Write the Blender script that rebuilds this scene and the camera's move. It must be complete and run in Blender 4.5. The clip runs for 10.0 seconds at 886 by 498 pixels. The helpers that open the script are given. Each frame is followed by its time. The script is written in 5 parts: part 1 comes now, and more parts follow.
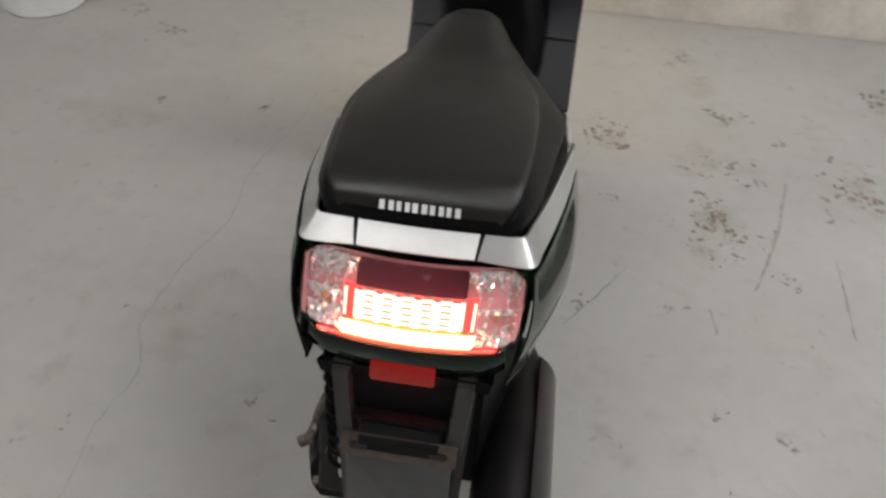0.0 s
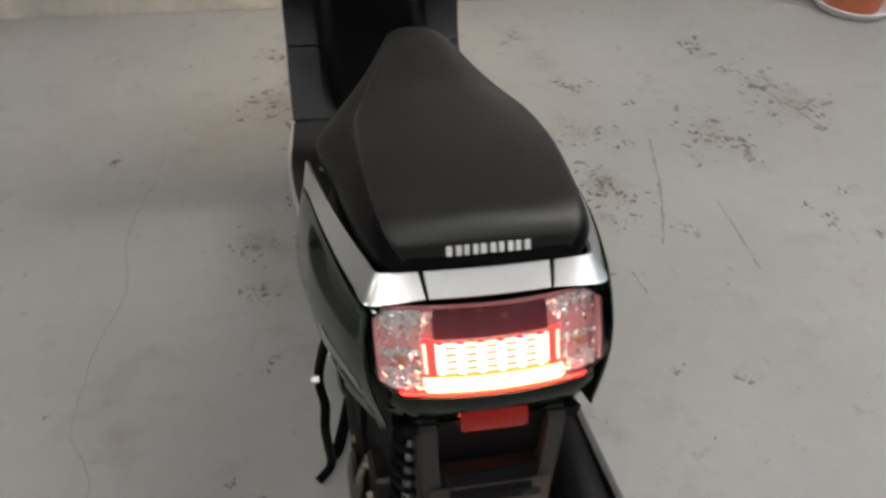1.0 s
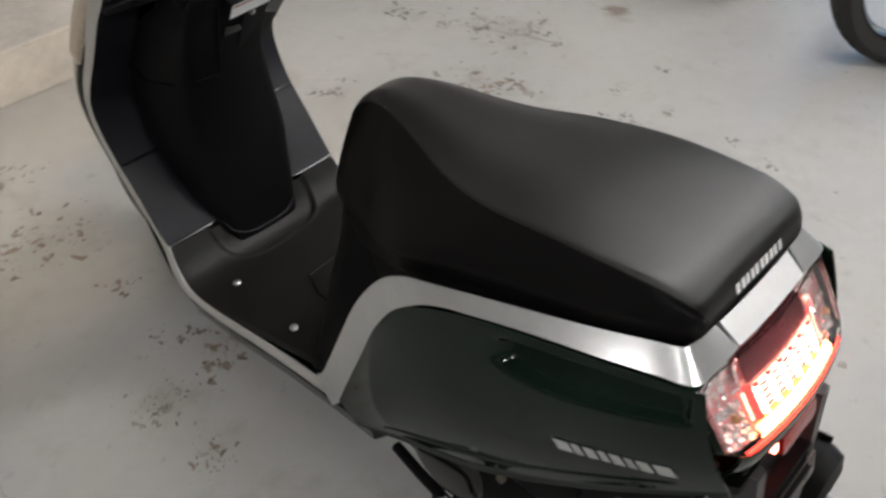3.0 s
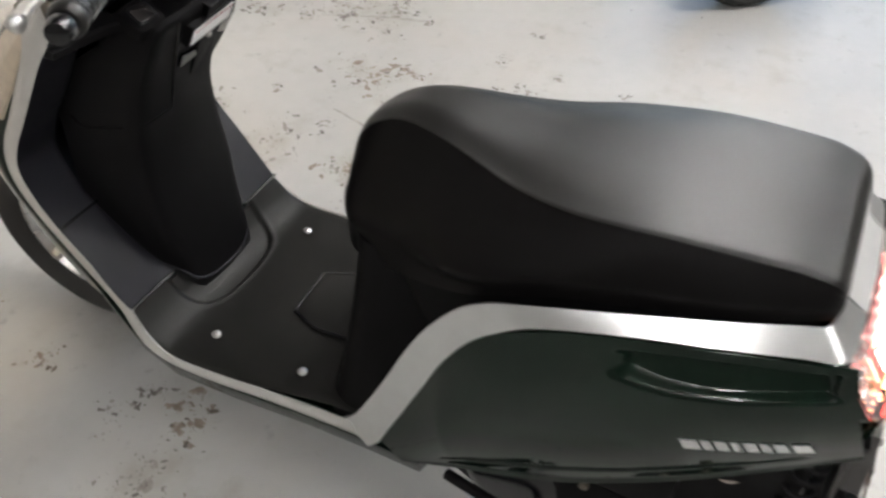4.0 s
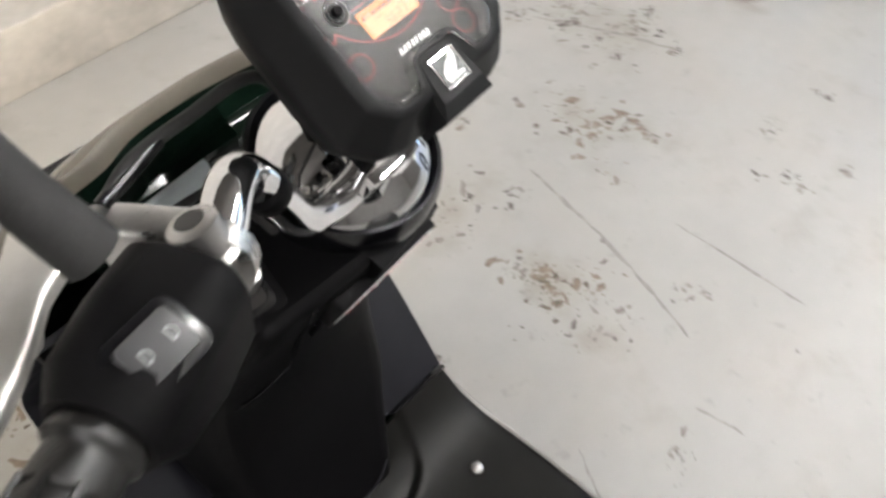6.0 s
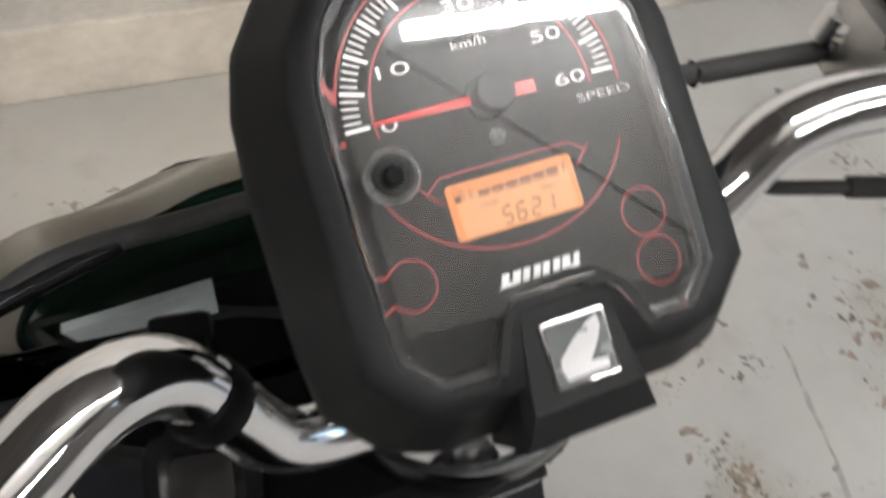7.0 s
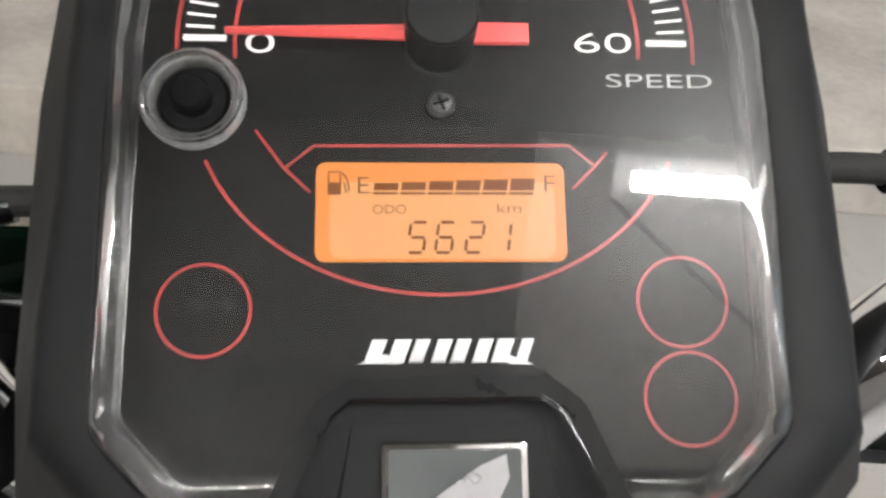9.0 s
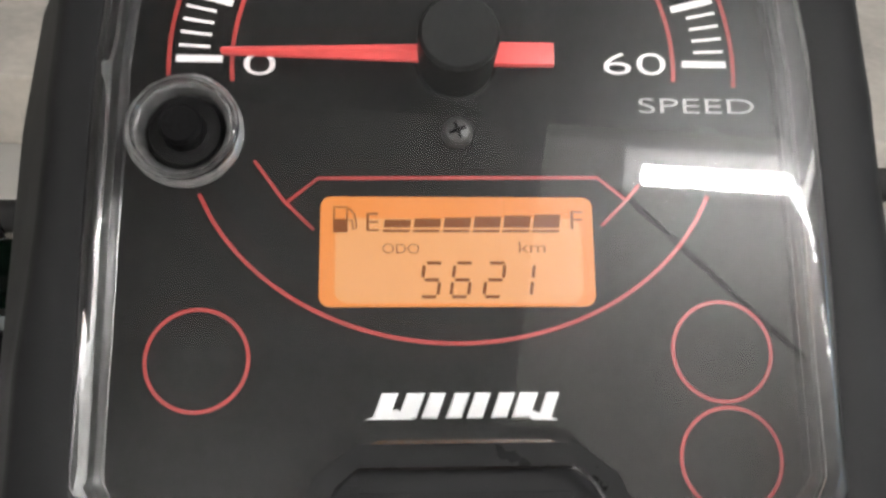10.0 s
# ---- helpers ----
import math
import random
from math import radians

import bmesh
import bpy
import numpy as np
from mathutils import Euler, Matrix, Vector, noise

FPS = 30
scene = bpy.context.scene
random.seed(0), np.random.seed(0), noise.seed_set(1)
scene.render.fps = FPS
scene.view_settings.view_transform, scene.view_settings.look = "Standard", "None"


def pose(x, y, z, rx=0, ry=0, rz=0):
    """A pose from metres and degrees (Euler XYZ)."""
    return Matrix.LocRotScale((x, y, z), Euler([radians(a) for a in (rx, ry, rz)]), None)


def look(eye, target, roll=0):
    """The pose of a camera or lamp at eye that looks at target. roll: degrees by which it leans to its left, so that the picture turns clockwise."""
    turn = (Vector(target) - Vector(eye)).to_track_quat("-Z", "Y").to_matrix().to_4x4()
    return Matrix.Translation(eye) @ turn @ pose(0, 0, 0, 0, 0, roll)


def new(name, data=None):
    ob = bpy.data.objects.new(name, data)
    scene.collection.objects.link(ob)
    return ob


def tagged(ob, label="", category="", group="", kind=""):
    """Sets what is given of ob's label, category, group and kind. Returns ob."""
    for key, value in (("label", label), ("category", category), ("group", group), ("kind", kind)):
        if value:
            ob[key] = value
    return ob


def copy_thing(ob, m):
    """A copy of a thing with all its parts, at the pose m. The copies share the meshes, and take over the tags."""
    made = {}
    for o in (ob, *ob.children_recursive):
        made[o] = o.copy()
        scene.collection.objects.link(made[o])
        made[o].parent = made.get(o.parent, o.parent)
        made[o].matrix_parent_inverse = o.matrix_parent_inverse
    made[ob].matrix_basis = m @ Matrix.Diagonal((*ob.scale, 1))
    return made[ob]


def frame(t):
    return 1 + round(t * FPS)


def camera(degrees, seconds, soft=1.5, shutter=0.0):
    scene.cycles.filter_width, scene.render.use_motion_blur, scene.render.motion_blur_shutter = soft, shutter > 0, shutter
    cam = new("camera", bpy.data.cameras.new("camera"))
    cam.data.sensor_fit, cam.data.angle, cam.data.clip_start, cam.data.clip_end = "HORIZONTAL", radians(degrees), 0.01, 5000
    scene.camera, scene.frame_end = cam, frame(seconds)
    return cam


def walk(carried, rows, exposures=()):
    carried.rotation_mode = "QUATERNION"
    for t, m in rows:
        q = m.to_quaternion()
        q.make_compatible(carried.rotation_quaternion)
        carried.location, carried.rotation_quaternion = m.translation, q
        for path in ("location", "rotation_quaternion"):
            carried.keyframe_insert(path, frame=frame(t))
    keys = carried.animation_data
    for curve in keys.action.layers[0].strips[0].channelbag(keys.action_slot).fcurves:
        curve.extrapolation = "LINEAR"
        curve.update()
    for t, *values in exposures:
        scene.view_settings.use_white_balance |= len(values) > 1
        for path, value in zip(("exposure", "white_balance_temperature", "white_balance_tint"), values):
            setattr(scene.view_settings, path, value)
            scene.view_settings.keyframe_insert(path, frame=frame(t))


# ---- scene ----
cam = camera(55.0, 10.0, 2.7, 0.5)
EXPOSURES = [(0, 0.12), (.8, 0.03), (1.5, -.06), (2.0, -.02), (2.7, 0.1), (3.9, .76), (5.0, .88), (6.4, .65), (7.5, .27), (8.5, .58), (9.0, .54), (9.5, .38), (10, .36)]
PATH = [
    (0, (0.115, -0.718, 1.381), (-0.053, 0.748, 0.031), 3.2),
    (0.5, (-0.041, -0.716, 1.366), (0.061, 0.759, 0.019), 3.9),
    (1, (-0.208, -0.638, 1.38), (0.13, 0.801, 0.032), 3.8),
    (1.5, (-0.383, -0.555, 1.374), (0.222, 0.799, 0.032), 3.4),
    (2, (-0.549, -0.468, 1.371), (0.297, 0.743, 0.023), 4.5),
    (2.5, (-0.61, -0.314, 1.34), (0.347, 0.81, -0.009), 3.0),
    (2.7, (-0.634, -0.248, 1.347), (0.367, 0.836, -0.003), 2.2),
    (3.8, (-0.787, 0.088, 1.338), (0.511, 0.72, -0.046), 2.6),
    (4, (-0.782, 0.148, 1.329), (0.529, 0.743, -0.06), 3.5),
    (4.5, (-0.676, 0.321, 1.312), (0.611, 0.886, -0.111), 3.8),
    (5, (-0.534, 0.461, 1.283), (0.71, 0.989, -0.191), 4.2),
    (5.2, (-0.483, 0.513, 1.274), (0.74, 1.026, -0.223), 4.0),
    (6.3, (-0.181, 0.652, 1.171), (0.689, 1.541, -0.395), 6.5),
    (6.5, (-0.15, 0.673, 1.15), (0.621, 1.646, -0.418), 7.3),
    (6.7, (-0.115, 0.698, 1.13), (0.576, 1.75, -0.425), 7.6),
    (7, (-0.078, 0.735, 1.112), (0.504, 1.877, -0.423), 8.6),
    (7.5, (-0.039, 0.751, 1.07), (0.346, 2.042, -0.408), 7.9),
    (8, (-0.024, 0.76, 1.049), (0.152, 2.202, -0.325), 5.5),
    (8.5, (-0.009, 0.759, 1.047), (0.097, 2.236, -0.297), 6.0),
    (9, (-0.004, 0.768, 1.036), (0.104, 2.248, -0.304), 6.7),
    (9.5, (-0.007, 0.781, 1.03), (0.11, 2.232, -0.341), 6.9),
    (10, (-0.005, 0.78, 1.034), (0.087, 2.243, -0.326), 6.5),
]
walk(cam, [(t, look(eye, target, roll)) for t, eye, target, roll in PATH], EXPOSURES)

# ---- world and light ----
world = bpy.data.worlds.new("daylight")
scene.world = world
world.use_nodes = True
wn = world.node_tree.nodes
sky = wn.new("ShaderNodeTexSky")
sky.sky_type, sky.sun_disc, sky.sun_elevation, sky.sun_rotation = "NISHITA", False, radians(40), radians(200)
world.node_tree.links.new(sky.outputs[0], wn["Background"].inputs[0])
wn["Background"].inputs[1].default_value = 0.3
TUBE_GLOW = 128.0


# ---- materials ----
def material(name, color, rough=0.5, metal=0.0, var=0.15, scale=30.0, bump=0.0, bump_scale=400.0, coat=0.0, spec=0.5, rough_var=0.1):
    """A surface with variation at two scales, and fine relief."""
    m = bpy.data.materials.new(name)
    m.use_nodes = True
    nt = m.node_tree
    b = nt.nodes["Principled BSDF"]
    b.inputs["Metallic"].default_value = metal
    b.inputs["Specular IOR Level"].default_value = spec
    b.inputs["Coat Weight"].default_value = coat
    b.inputs["Coat Roughness"].default_value = 0.04
    co = nt.nodes.new("ShaderNodeTexCoord")
    n1 = nt.nodes.new("ShaderNodeTexNoise")
    n1.inputs["Scale"].default_value = scale
    n1.inputs["Detail"].default_value = 6
    n2 = nt.nodes.new("ShaderNodeTexNoise")
    n2.inputs["Scale"].default_value = scale * 9
    n2.inputs["Detail"].default_value = 3
    for n in (n1, n2):
        nt.links.new(co.outputs["Object"], n.inputs["Vector"])
    mixer = nt.nodes.new("ShaderNodeMath")
    mixer.operation = "MULTIPLY_ADD"
    mixer.inputs[1].default_value = 0.35
    nt.links.new(n2.outputs[0], mixer.inputs[0])
    nt.links.new(n1.outputs[0], mixer.inputs[2])
    ramp = nt.nodes.new("ShaderNodeValToRGB")
    ramp.color_ramp.elements[0].position, ramp.color_ramp.elements[1].position = 0.4, 0.95
    ramp.color_ramp.elements[0].color = (*[c * (1 - var) for c in color], 1)
    ramp.color_ramp.elements[1].color = (*[min(1, c * (1 + var)) for c in color], 1)
    nt.links.new(mixer.outputs[0], ramp.inputs[0])
    nt.links.new(ramp.outputs[0], b.inputs["Base Color"])
    rr = nt.nodes.new("ShaderNodeMapRange")
    rr.inputs["To Min"].default_value, rr.inputs["To Max"].default_value = max(0.01, rough - rough_var), min(1, rough + rough_var)
    nt.links.new(n1.outputs[0], rr.inputs[0])
    nt.links.new(rr.outputs[0], b.inputs["Roughness"])
    if bump:
        n3 = nt.nodes.new("ShaderNodeTexNoise")
        n3.inputs["Scale"].default_value = bump_scale
        n3.inputs["Detail"].default_value = 4
        nt.links.new(co.outputs["Object"], n3.inputs["Vector"])
        bp = nt.nodes.new("ShaderNodeBump")
        bp.inputs["Strength"].default_value = bump
        bp.inputs["Distance"].default_value = 0.001
        nt.links.new(n3.outputs[0], bp.inputs["Height"])
        nt.links.new(bp.outputs[0], b.inputs["Normal"])
    return m


def glowing(name, color, strength, base=0.05):
    m = bpy.data.materials.new(name)
    m.use_nodes = True
    b = m.node_tree.nodes["Principled BSDF"]
    b.inputs["Base Color"].default_value = (*[c * base for c in color], 1)
    b.inputs["Emission Color"].default_value = (*color, 1)
    b.inputs["Emission Strength"].default_value = strength
    b.inputs["Roughness"].default_value = 0.3
    return m


def glass(name, color=(1, 1, 1), rough=0.0, ior=1.45):
    m = bpy.data.materials.new(name)
    m.use_nodes = True
    b = m.node_tree.nodes["Principled BSDF"]
    b.inputs["Base Color"].default_value = (*color, 1)
    b.inputs["Transmission Weight"].default_value = 1
    b.inputs["Roughness"].default_value = rough
    b.inputs["IOR"].default_value = ior
    return m


GREEN = material("dark green gloss paint", (0.0035, 0.0095, 0.006), 0.07, 0.0, 0.03, 60, rough_var=0.015, spec=0.25)
BLACK = material("black textured plastic", (0.004, 0.0038, 0.0042), 0.52, 0.0, 0.15, 40, 0.2, 1400, spec=0.075, rough_var=0.04)
BOARD_BLACK = material("black moulded floor plastic", (0.0088, 0.0085, 0.0078), 0.42, 0.0, 0.3, 14, 0.25, 900, spec=0.18, rough_var=0.06)
WORN = material("weathered black plastic", (0.03, 0.028, 0.027), 0.4, 0.0, 0.3, 40, 0.3, 600, spec=0.4)
GLOSS = material("gloss black plastic", (0.005, 0.005, 0.006), 0.2, 0.0, 0.1, 40, rough_var=0.03)
VINYL = material("black seat vinyl, smooth sides", (0.0030, 0.0026, 0.0028), 0.45, 0.0, 0.12, 30, 0.12, 1300, spec=0.10, rough_var=0.04)
VINYL_TOP = material("grained dark grey seat vinyl", (0.0042, 0.0039, 0.0034), 0.41, 0.0, 0.14, 30, 0.20, 1300, spec=0.46, rough_var=0.05)
SILVER = material("satin silver paint", (0.60, 0.61, 0.61), 0.30, 0.85, 0.04, 50, coat=0.1, rough_var=0.03)
ALLOY = material("dirty engine alloy", (0.16, 0.14, 0.115), 0.5, 0.7, 0.35, 70, 0.4, 500)
CHROME = material("chrome", (0.85, 0.85, 0.86), 0.07, 1.0, 0.04, 40, rough_var=0.04)
CAST = material("cast aluminium", (0.52, 0.51, 0.50), 0.3, 0.95, 0.2, 70, 0.2, 700, rough_var=0.1)
RUBBER = material("black rubber", (0.018, 0.017, 0.017), 0.75, 0.0, 0.25, 60, 0.4, 400)
WHITE = material("white plastic", (0.75, 0.76, 0.76), 0.4, 0.0, 0.06, 20)
TERRA = material("terracotta", (0.42, 0.13, 0.055), 0.8, 0.0, 0.2, 25, 0.3, 300)
CONCRETE = material("rough concrete", (0.46, 0.435, 0.40), 0.85, 0.0, 0.28, 5, 0.8, 60)
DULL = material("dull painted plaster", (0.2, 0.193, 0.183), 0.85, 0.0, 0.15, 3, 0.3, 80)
DARK_CEILING = material("dark ceiling boards", (0.075, 0.07, 0.065), 0.85, 0.0, 0.25, 4, 0.3, 80)
PLASTER = material("painted plaster", (0.62, 0.6, 0.57), 0.8, 0.0, 0.12, 3, 0.3, 80)


BROWN = [  # place and reach of the dense, brownish patches
    (-.30, .75, .045), (-.22, 1.55, .10), (-.18, 1.26, .03), (-.15, .93, .06), (.32, 1.33, .085), (.62, 1.02, .08), (.98, 1.22, .11), (1.06, 1.14, .05)]
DARK_MARKS = [  # the same for loose dark marks near the scooter
    (-1.26, 1.78, .04), (-1.10, 1.66, .055), (-.96, 1.26, .028), (-.66, 1.28, .03), (-.37, .26, .015), (-.29, .92, .08), (-.28, .54, .02), (-.20, 1.05, .04), (-.18, 1.78, .07), (-.13, 1.01, .03),
    (.27, .66, .022), (.48, .67, .025), (.55, 1.85, .06), (.58, .91, .05), (.35, 1.07, .018), (.59, 1.09, .02), (.63, 1.25, .09), (.66, 1.52, .05), (.56, .40, .01), (.70, .34, .015), (.71, .01, .02),
    (.74, 1.20, .03), (.77, .83, .035), (.81, 1.40, .022)]
FAR_MARKS = [(.95, 1.36, .013), (1.12, .87, .016), (1.15, 1.70, .07), (1.16, .82, .03), (1.21, 1.55, .05), (1.22, .42, .025), (1.25, .74, .018), (1.26, .55, .025), (1.27, .92, .03), (1.30, 1.34, .11), (1.31, 1.47, .08),
            (1.39, 1.30, .045), (1.44, 1.34, .04), (1.45, .88, .018), (1.35, 1.21, .018)]
SMUDGES = [(-1.01, 1.13, .09), (.35, .29, .05), (.64, 1.69, .09), (-.80, .26, .03), (-.55, .35, .06), (1.68, 1.20, .07)]
SPOTS = [(1.68, 1.20, .055), (-.66, 1.28, .015), (.81, 1.40, .016)]  # small solid brown marks


def painted_floor():
    m = material("scuffed grey floor paint", (.40, .395, .38), .38, 0, .10, 2.2, .25, 220, spec=.5, rough_var=.10)
    nt = m.node_tree
    b = nt.nodes["Principled BSDF"]
    base = b.inputs["Base Color"].links[0].from_socket
    geo = nt.nodes.new("ShaderNodeTexCoord").outputs["Object"]

    def math_node(op, a, c=None, d=None):
        n = nt.nodes.new("ShaderNodeMath")
        n.operation = op
        for i, v in enumerate((a, c, d)):
            if v is None:
                continue
            if isinstance(v, (int, float)):
                n.inputs[i].default_value = v
            else:
                nt.links.new(v, n.inputs[i])
        return n.outputs[0]

    wob = nt.nodes.new("ShaderNodeTexNoise")
    wob.inputs["Scale"].default_value, wob.inputs["Detail"].default_value = 7.0, 4
    nt.links.new(geo, wob.inputs["Vector"])
    pull = nt.nodes.new("ShaderNodeVectorMath")
    pull.operation = "MULTIPLY_ADD"
    nt.links.new(wob.outputs["Color"], pull.inputs[0])
    pull.inputs[1].default_value, pull.inputs[2].default_value = (.30, .30, 0), (-.15, -.15, 0)
    shift = nt.nodes.new("ShaderNodeVectorMath")
    nt.links.new(geo, shift.inputs[0])
    nt.links.new(pull.outputs[0], shift.inputs[1])
    bent = shift.outputs[0]
    wob_fine = nt.nodes.new("ShaderNodeTexNoise")
    wob_fine.inputs["Scale"].default_value, wob_fine.inputs["Detail"].default_value = 22.0, 4
    nt.links.new(geo, wob_fine.inputs["Vector"])
    pull_fine = nt.nodes.new("ShaderNodeVectorMath")
    pull_fine.operation = "MULTIPLY_ADD"
    nt.links.new(wob_fine.outputs["Color"], pull_fine.inputs[0])
    pull_fine.inputs[1].default_value, pull_fine.inputs[2].default_value = (.09, .09, 0), (-.045, -.045, 0)
    shift_fine = nt.nodes.new("ShaderNodeVectorMath")
    nt.links.new(geo, shift_fine.inputs[0])
    nt.links.new(pull_fine.outputs[0], shift_fine.inputs[1])
    bent_fine = shift_fine.outputs[0]
    total = None
    for x, y, r in [*BROWN, *SMUDGES, *[q for q in (*DARK_MARKS, *FAR_MARKS) if q[2] > .045]]:
        d = nt.nodes.new("ShaderNodeVectorMath")
        d.operation = "DISTANCE"
        nt.links.new(bent, d.inputs[0])
        d.inputs[1].default_value = (x - FLOOR_AT[0], y - FLOOR_AT[1], .05)
        fall = nt.nodes.new("ShaderNodeMapRange")
        fall.interpolation_type = "SMOOTHSTEP"
        fall.inputs["From Min"].default_value, fall.inputs["From Max"].default_value = r * 1.5, 0
        fall.inputs["To Max"].default_value = .21
        nt.links.new(d.outputs["Value"], fall.inputs[0])
        total = fall.outputs[0] if total is None else math_node("MAXIMUM", total, fall.outputs[0])

    def noise_node(scale, detail, rough=.6):
        n = nt.nodes.new("ShaderNodeTexNoise")
        n.inputs["Scale"].default_value, n.inputs["Detail"].default_value, n.inputs["Roughness"].default_value = scale, detail, rough
        nt.links.new(geo, n.inputs["Vector"])
        return n.outputs[0]

    def mixed(fac, a, color):
        n = nt.nodes.new("ShaderNodeMix")
        n.data_type = "RGBA"
        nt.links.new(fac, n.inputs["Factor"])
        nt.links.new(a, n.inputs["A"])
        n.inputs["B"].default_value = (*color, 1)
        return n.outputs["Result"]

    flecks = math_node("ADD", math_node("MULTIPLY", noise_node(48, 6, .68), 1.0), total)
    dark = nt.nodes.new("ShaderNodeMapRange")
    dark.inputs["From Min"].default_value, dark.inputs["From Max"].default_value = .77, .92
    nt.links.new(flecks, dark.inputs[0])
    soft = nt.nodes.new("ShaderNodeMapRange")
    soft.inputs["From Min"].default_value, soft.inputs["From Max"].default_value, soft.inputs["To Max"].default_value = .56, .90, .62
    nt.links.new(math_node("ADD", noise_node(9, 4), total), soft.inputs[0])
    sparse = nt.nodes.new("ShaderNodeMapRange")
    sparse.inputs["From Min"].default_value, sparse.inputs["From Max"].default_value, sparse.inputs["To Max"].default_value = .635, .76, .5
    nt.links.new(noise_node(24, 4, .6), sparse.inputs[0])
    warm = nt.nodes.new("ShaderNodeMapRange")
    warm.inputs["From Min"].default_value, warm.inputs["From Max"].default_value, warm.inputs["To Max"].default_value = .48, .72, .5
    nt.links.new(noise_node(3.4, 5), warm.inputs[0])
    col = mixed(warm.outputs[0], base, (.40, .37, .335))
    col = mixed(soft.outputs[0], col, (.265, .235, .195))
    col = mixed(sparse.outputs[0], col, (.22, .215, .20))
    col = mixed(dark.outputs[0], col, (.165, .14, .105))
    spots = None
    for x, y, r in SPOTS:
        d = nt.nodes.new("ShaderNodeVectorMath")
        d.operation = "DISTANCE"
        nt.links.new(bent_fine, d.inputs[0])
        d.inputs[1].default_value = (x - FLOOR_AT[0], y - FLOOR_AT[1], .05)
        fall = nt.nodes.new("ShaderNodeMapRange")
        fall.interpolation_type = "SMOOTHSTEP"
        fall.inputs["From Min"].default_value, fall.inputs["From Max"].default_value, fall.inputs["To Max"].default_value = r, r * .45, .75
        nt.links.new(d.outputs["Value"], fall.inputs[0])
        spots = fall.outputs[0] if spots is None else math_node("MAXIMUM", spots, fall.outputs[0])
    col = mixed(spots, col, (.15, .11, .075))
    nt.links.new(col, b.inputs["Base Color"])
    return m


FLOOR_AT = (.5, -1.0)
FLOOR = painted_floor()


# ---- builders ----
def mesh_of(name, bm, mat, smooth=True, sharp=35):
    me = bpy.data.meshes.new(name)
    bmesh.ops.recalc_face_normals(bm, faces=bm.faces)
    for f in bm.faces:
        f.smooth = smooth
    if smooth:
        for e in bm.edges:
            if len(e.link_faces) == 2 and e.calc_face_angle(0) > radians(sharp):
                e.smooth = False
    bm.to_mesh(me)
    bm.free()
    me.materials.append(mat)
    return me


def part(name, bm, mat, parent=None, label="", smooth=True, sharp=35):
    ob = new(name, mesh_of(name, bm, mat, smooth, sharp))
    if parent:
        ob.parent = parent
    return tagged(ob, label)


def thing(name, label, category, loc=(0, 0, 0), group=""):
    ob = new(name)
    ob.location = loc
    return tagged(ob, label, category, group)


def grid(fn, nu, nv, close_u=False):
    """A sheet of nu x nv points from fn(i / (nu - 1), j / (nv - 1))."""
    bm = bmesh.new()
    vs = [[bm.verts.new(fn(i / (nu - 1), j / (nv - 1))) for j in range(nv)] for i in range(nu)]
    for i in range(nu - 1 + close_u):
        for j in range(nv - 1):
            k = (i + 1) % nu
            bm.faces.new((vs[i][j], vs[k][j], vs[k][j + 1], vs[i][j + 1]))
    return bm


def thicken(bm, t):
    bmesh.ops.recalc_face_normals(bm, faces=bm.faces)
    bmesh.ops.solidify(bm, geom=bm.faces[:], thickness=t)
    return bm


def loft(rings, caps=True, closed=True):
    bm = bmesh.new()
    vs = [[bm.verts.new(p) for p in r] for r in rings]
    n = len(rings[0])
    for a, b in zip(vs, vs[1:]):
        for i in range(n if closed else n - 1):
            k = (i + 1) % n
            bm.faces.new((a[i], a[k], b[k], b[i]))
    if caps:
        bm.faces.new(vs[0])
        bm.faces.new(vs[-1])
    return bm


def box(size, at=(0, 0, 0), bevel=0.0, turn=(0, 0, 0), segs=2):
    bm = bmesh.new()
    bmesh.ops.create_cube(bm, size=1, matrix=Matrix.Diagonal((*size, 1)))
    if bevel:
        bmesh.ops.bevel(bm, geom=bm.edges[:], offset=bevel, segments=segs, affect="EDGES", profile=0.6)
    bmesh.ops.transform(bm, matrix=pose(*at, *turn), verts=bm.verts)
    return bm


def prism(outline, z0, z1, m=Matrix(), bevel=0.0, segs=2):
    """A plate with the given outline, from z0 to z1 of the pose m."""
    bm = bmesh.new()
    lo = [bm.verts.new((x, y, z0)) for x, y in outline]
    hi = [bm.verts.new((x, y, z1)) for x, y in outline]
    n = len(outline)
    bm.faces.new(lo[::-1])
    top = bm.faces.new(hi)
    for i in range(n):
        bm.faces.new((lo[i], lo[(i + 1) % n], hi[(i + 1) % n], hi[i]))
    if bevel:
        bmesh.ops.bevel(bm, geom=list(top.edges), offset=bevel, segments=segs, affect="EDGES", profile=0.6)
    bmesh.ops.transform(bm, matrix=m, verts=bm.verts)
    return bm


def smooth_path(pts, n=8):
    """A curve through the points, n steps to each."""
    pts = [Vector(p) for p in pts]
    ext = [2 * pts[0] - pts[1], *pts, 2 * pts[-1] - pts[-2]]
    out = []
    for i in range(1, len(ext) - 2):
        a, b, c, d = ext[i - 1:i + 3]
        for k in range(n):
            t = k / n
            out.append(0.5 * (2 * b + (c - a) * t + (2 * a - 5 * b + 4 * c - d) * t * t + (3 * b - a - 3 * c + d) * t ** 3))
    return [*out, pts[-1]]


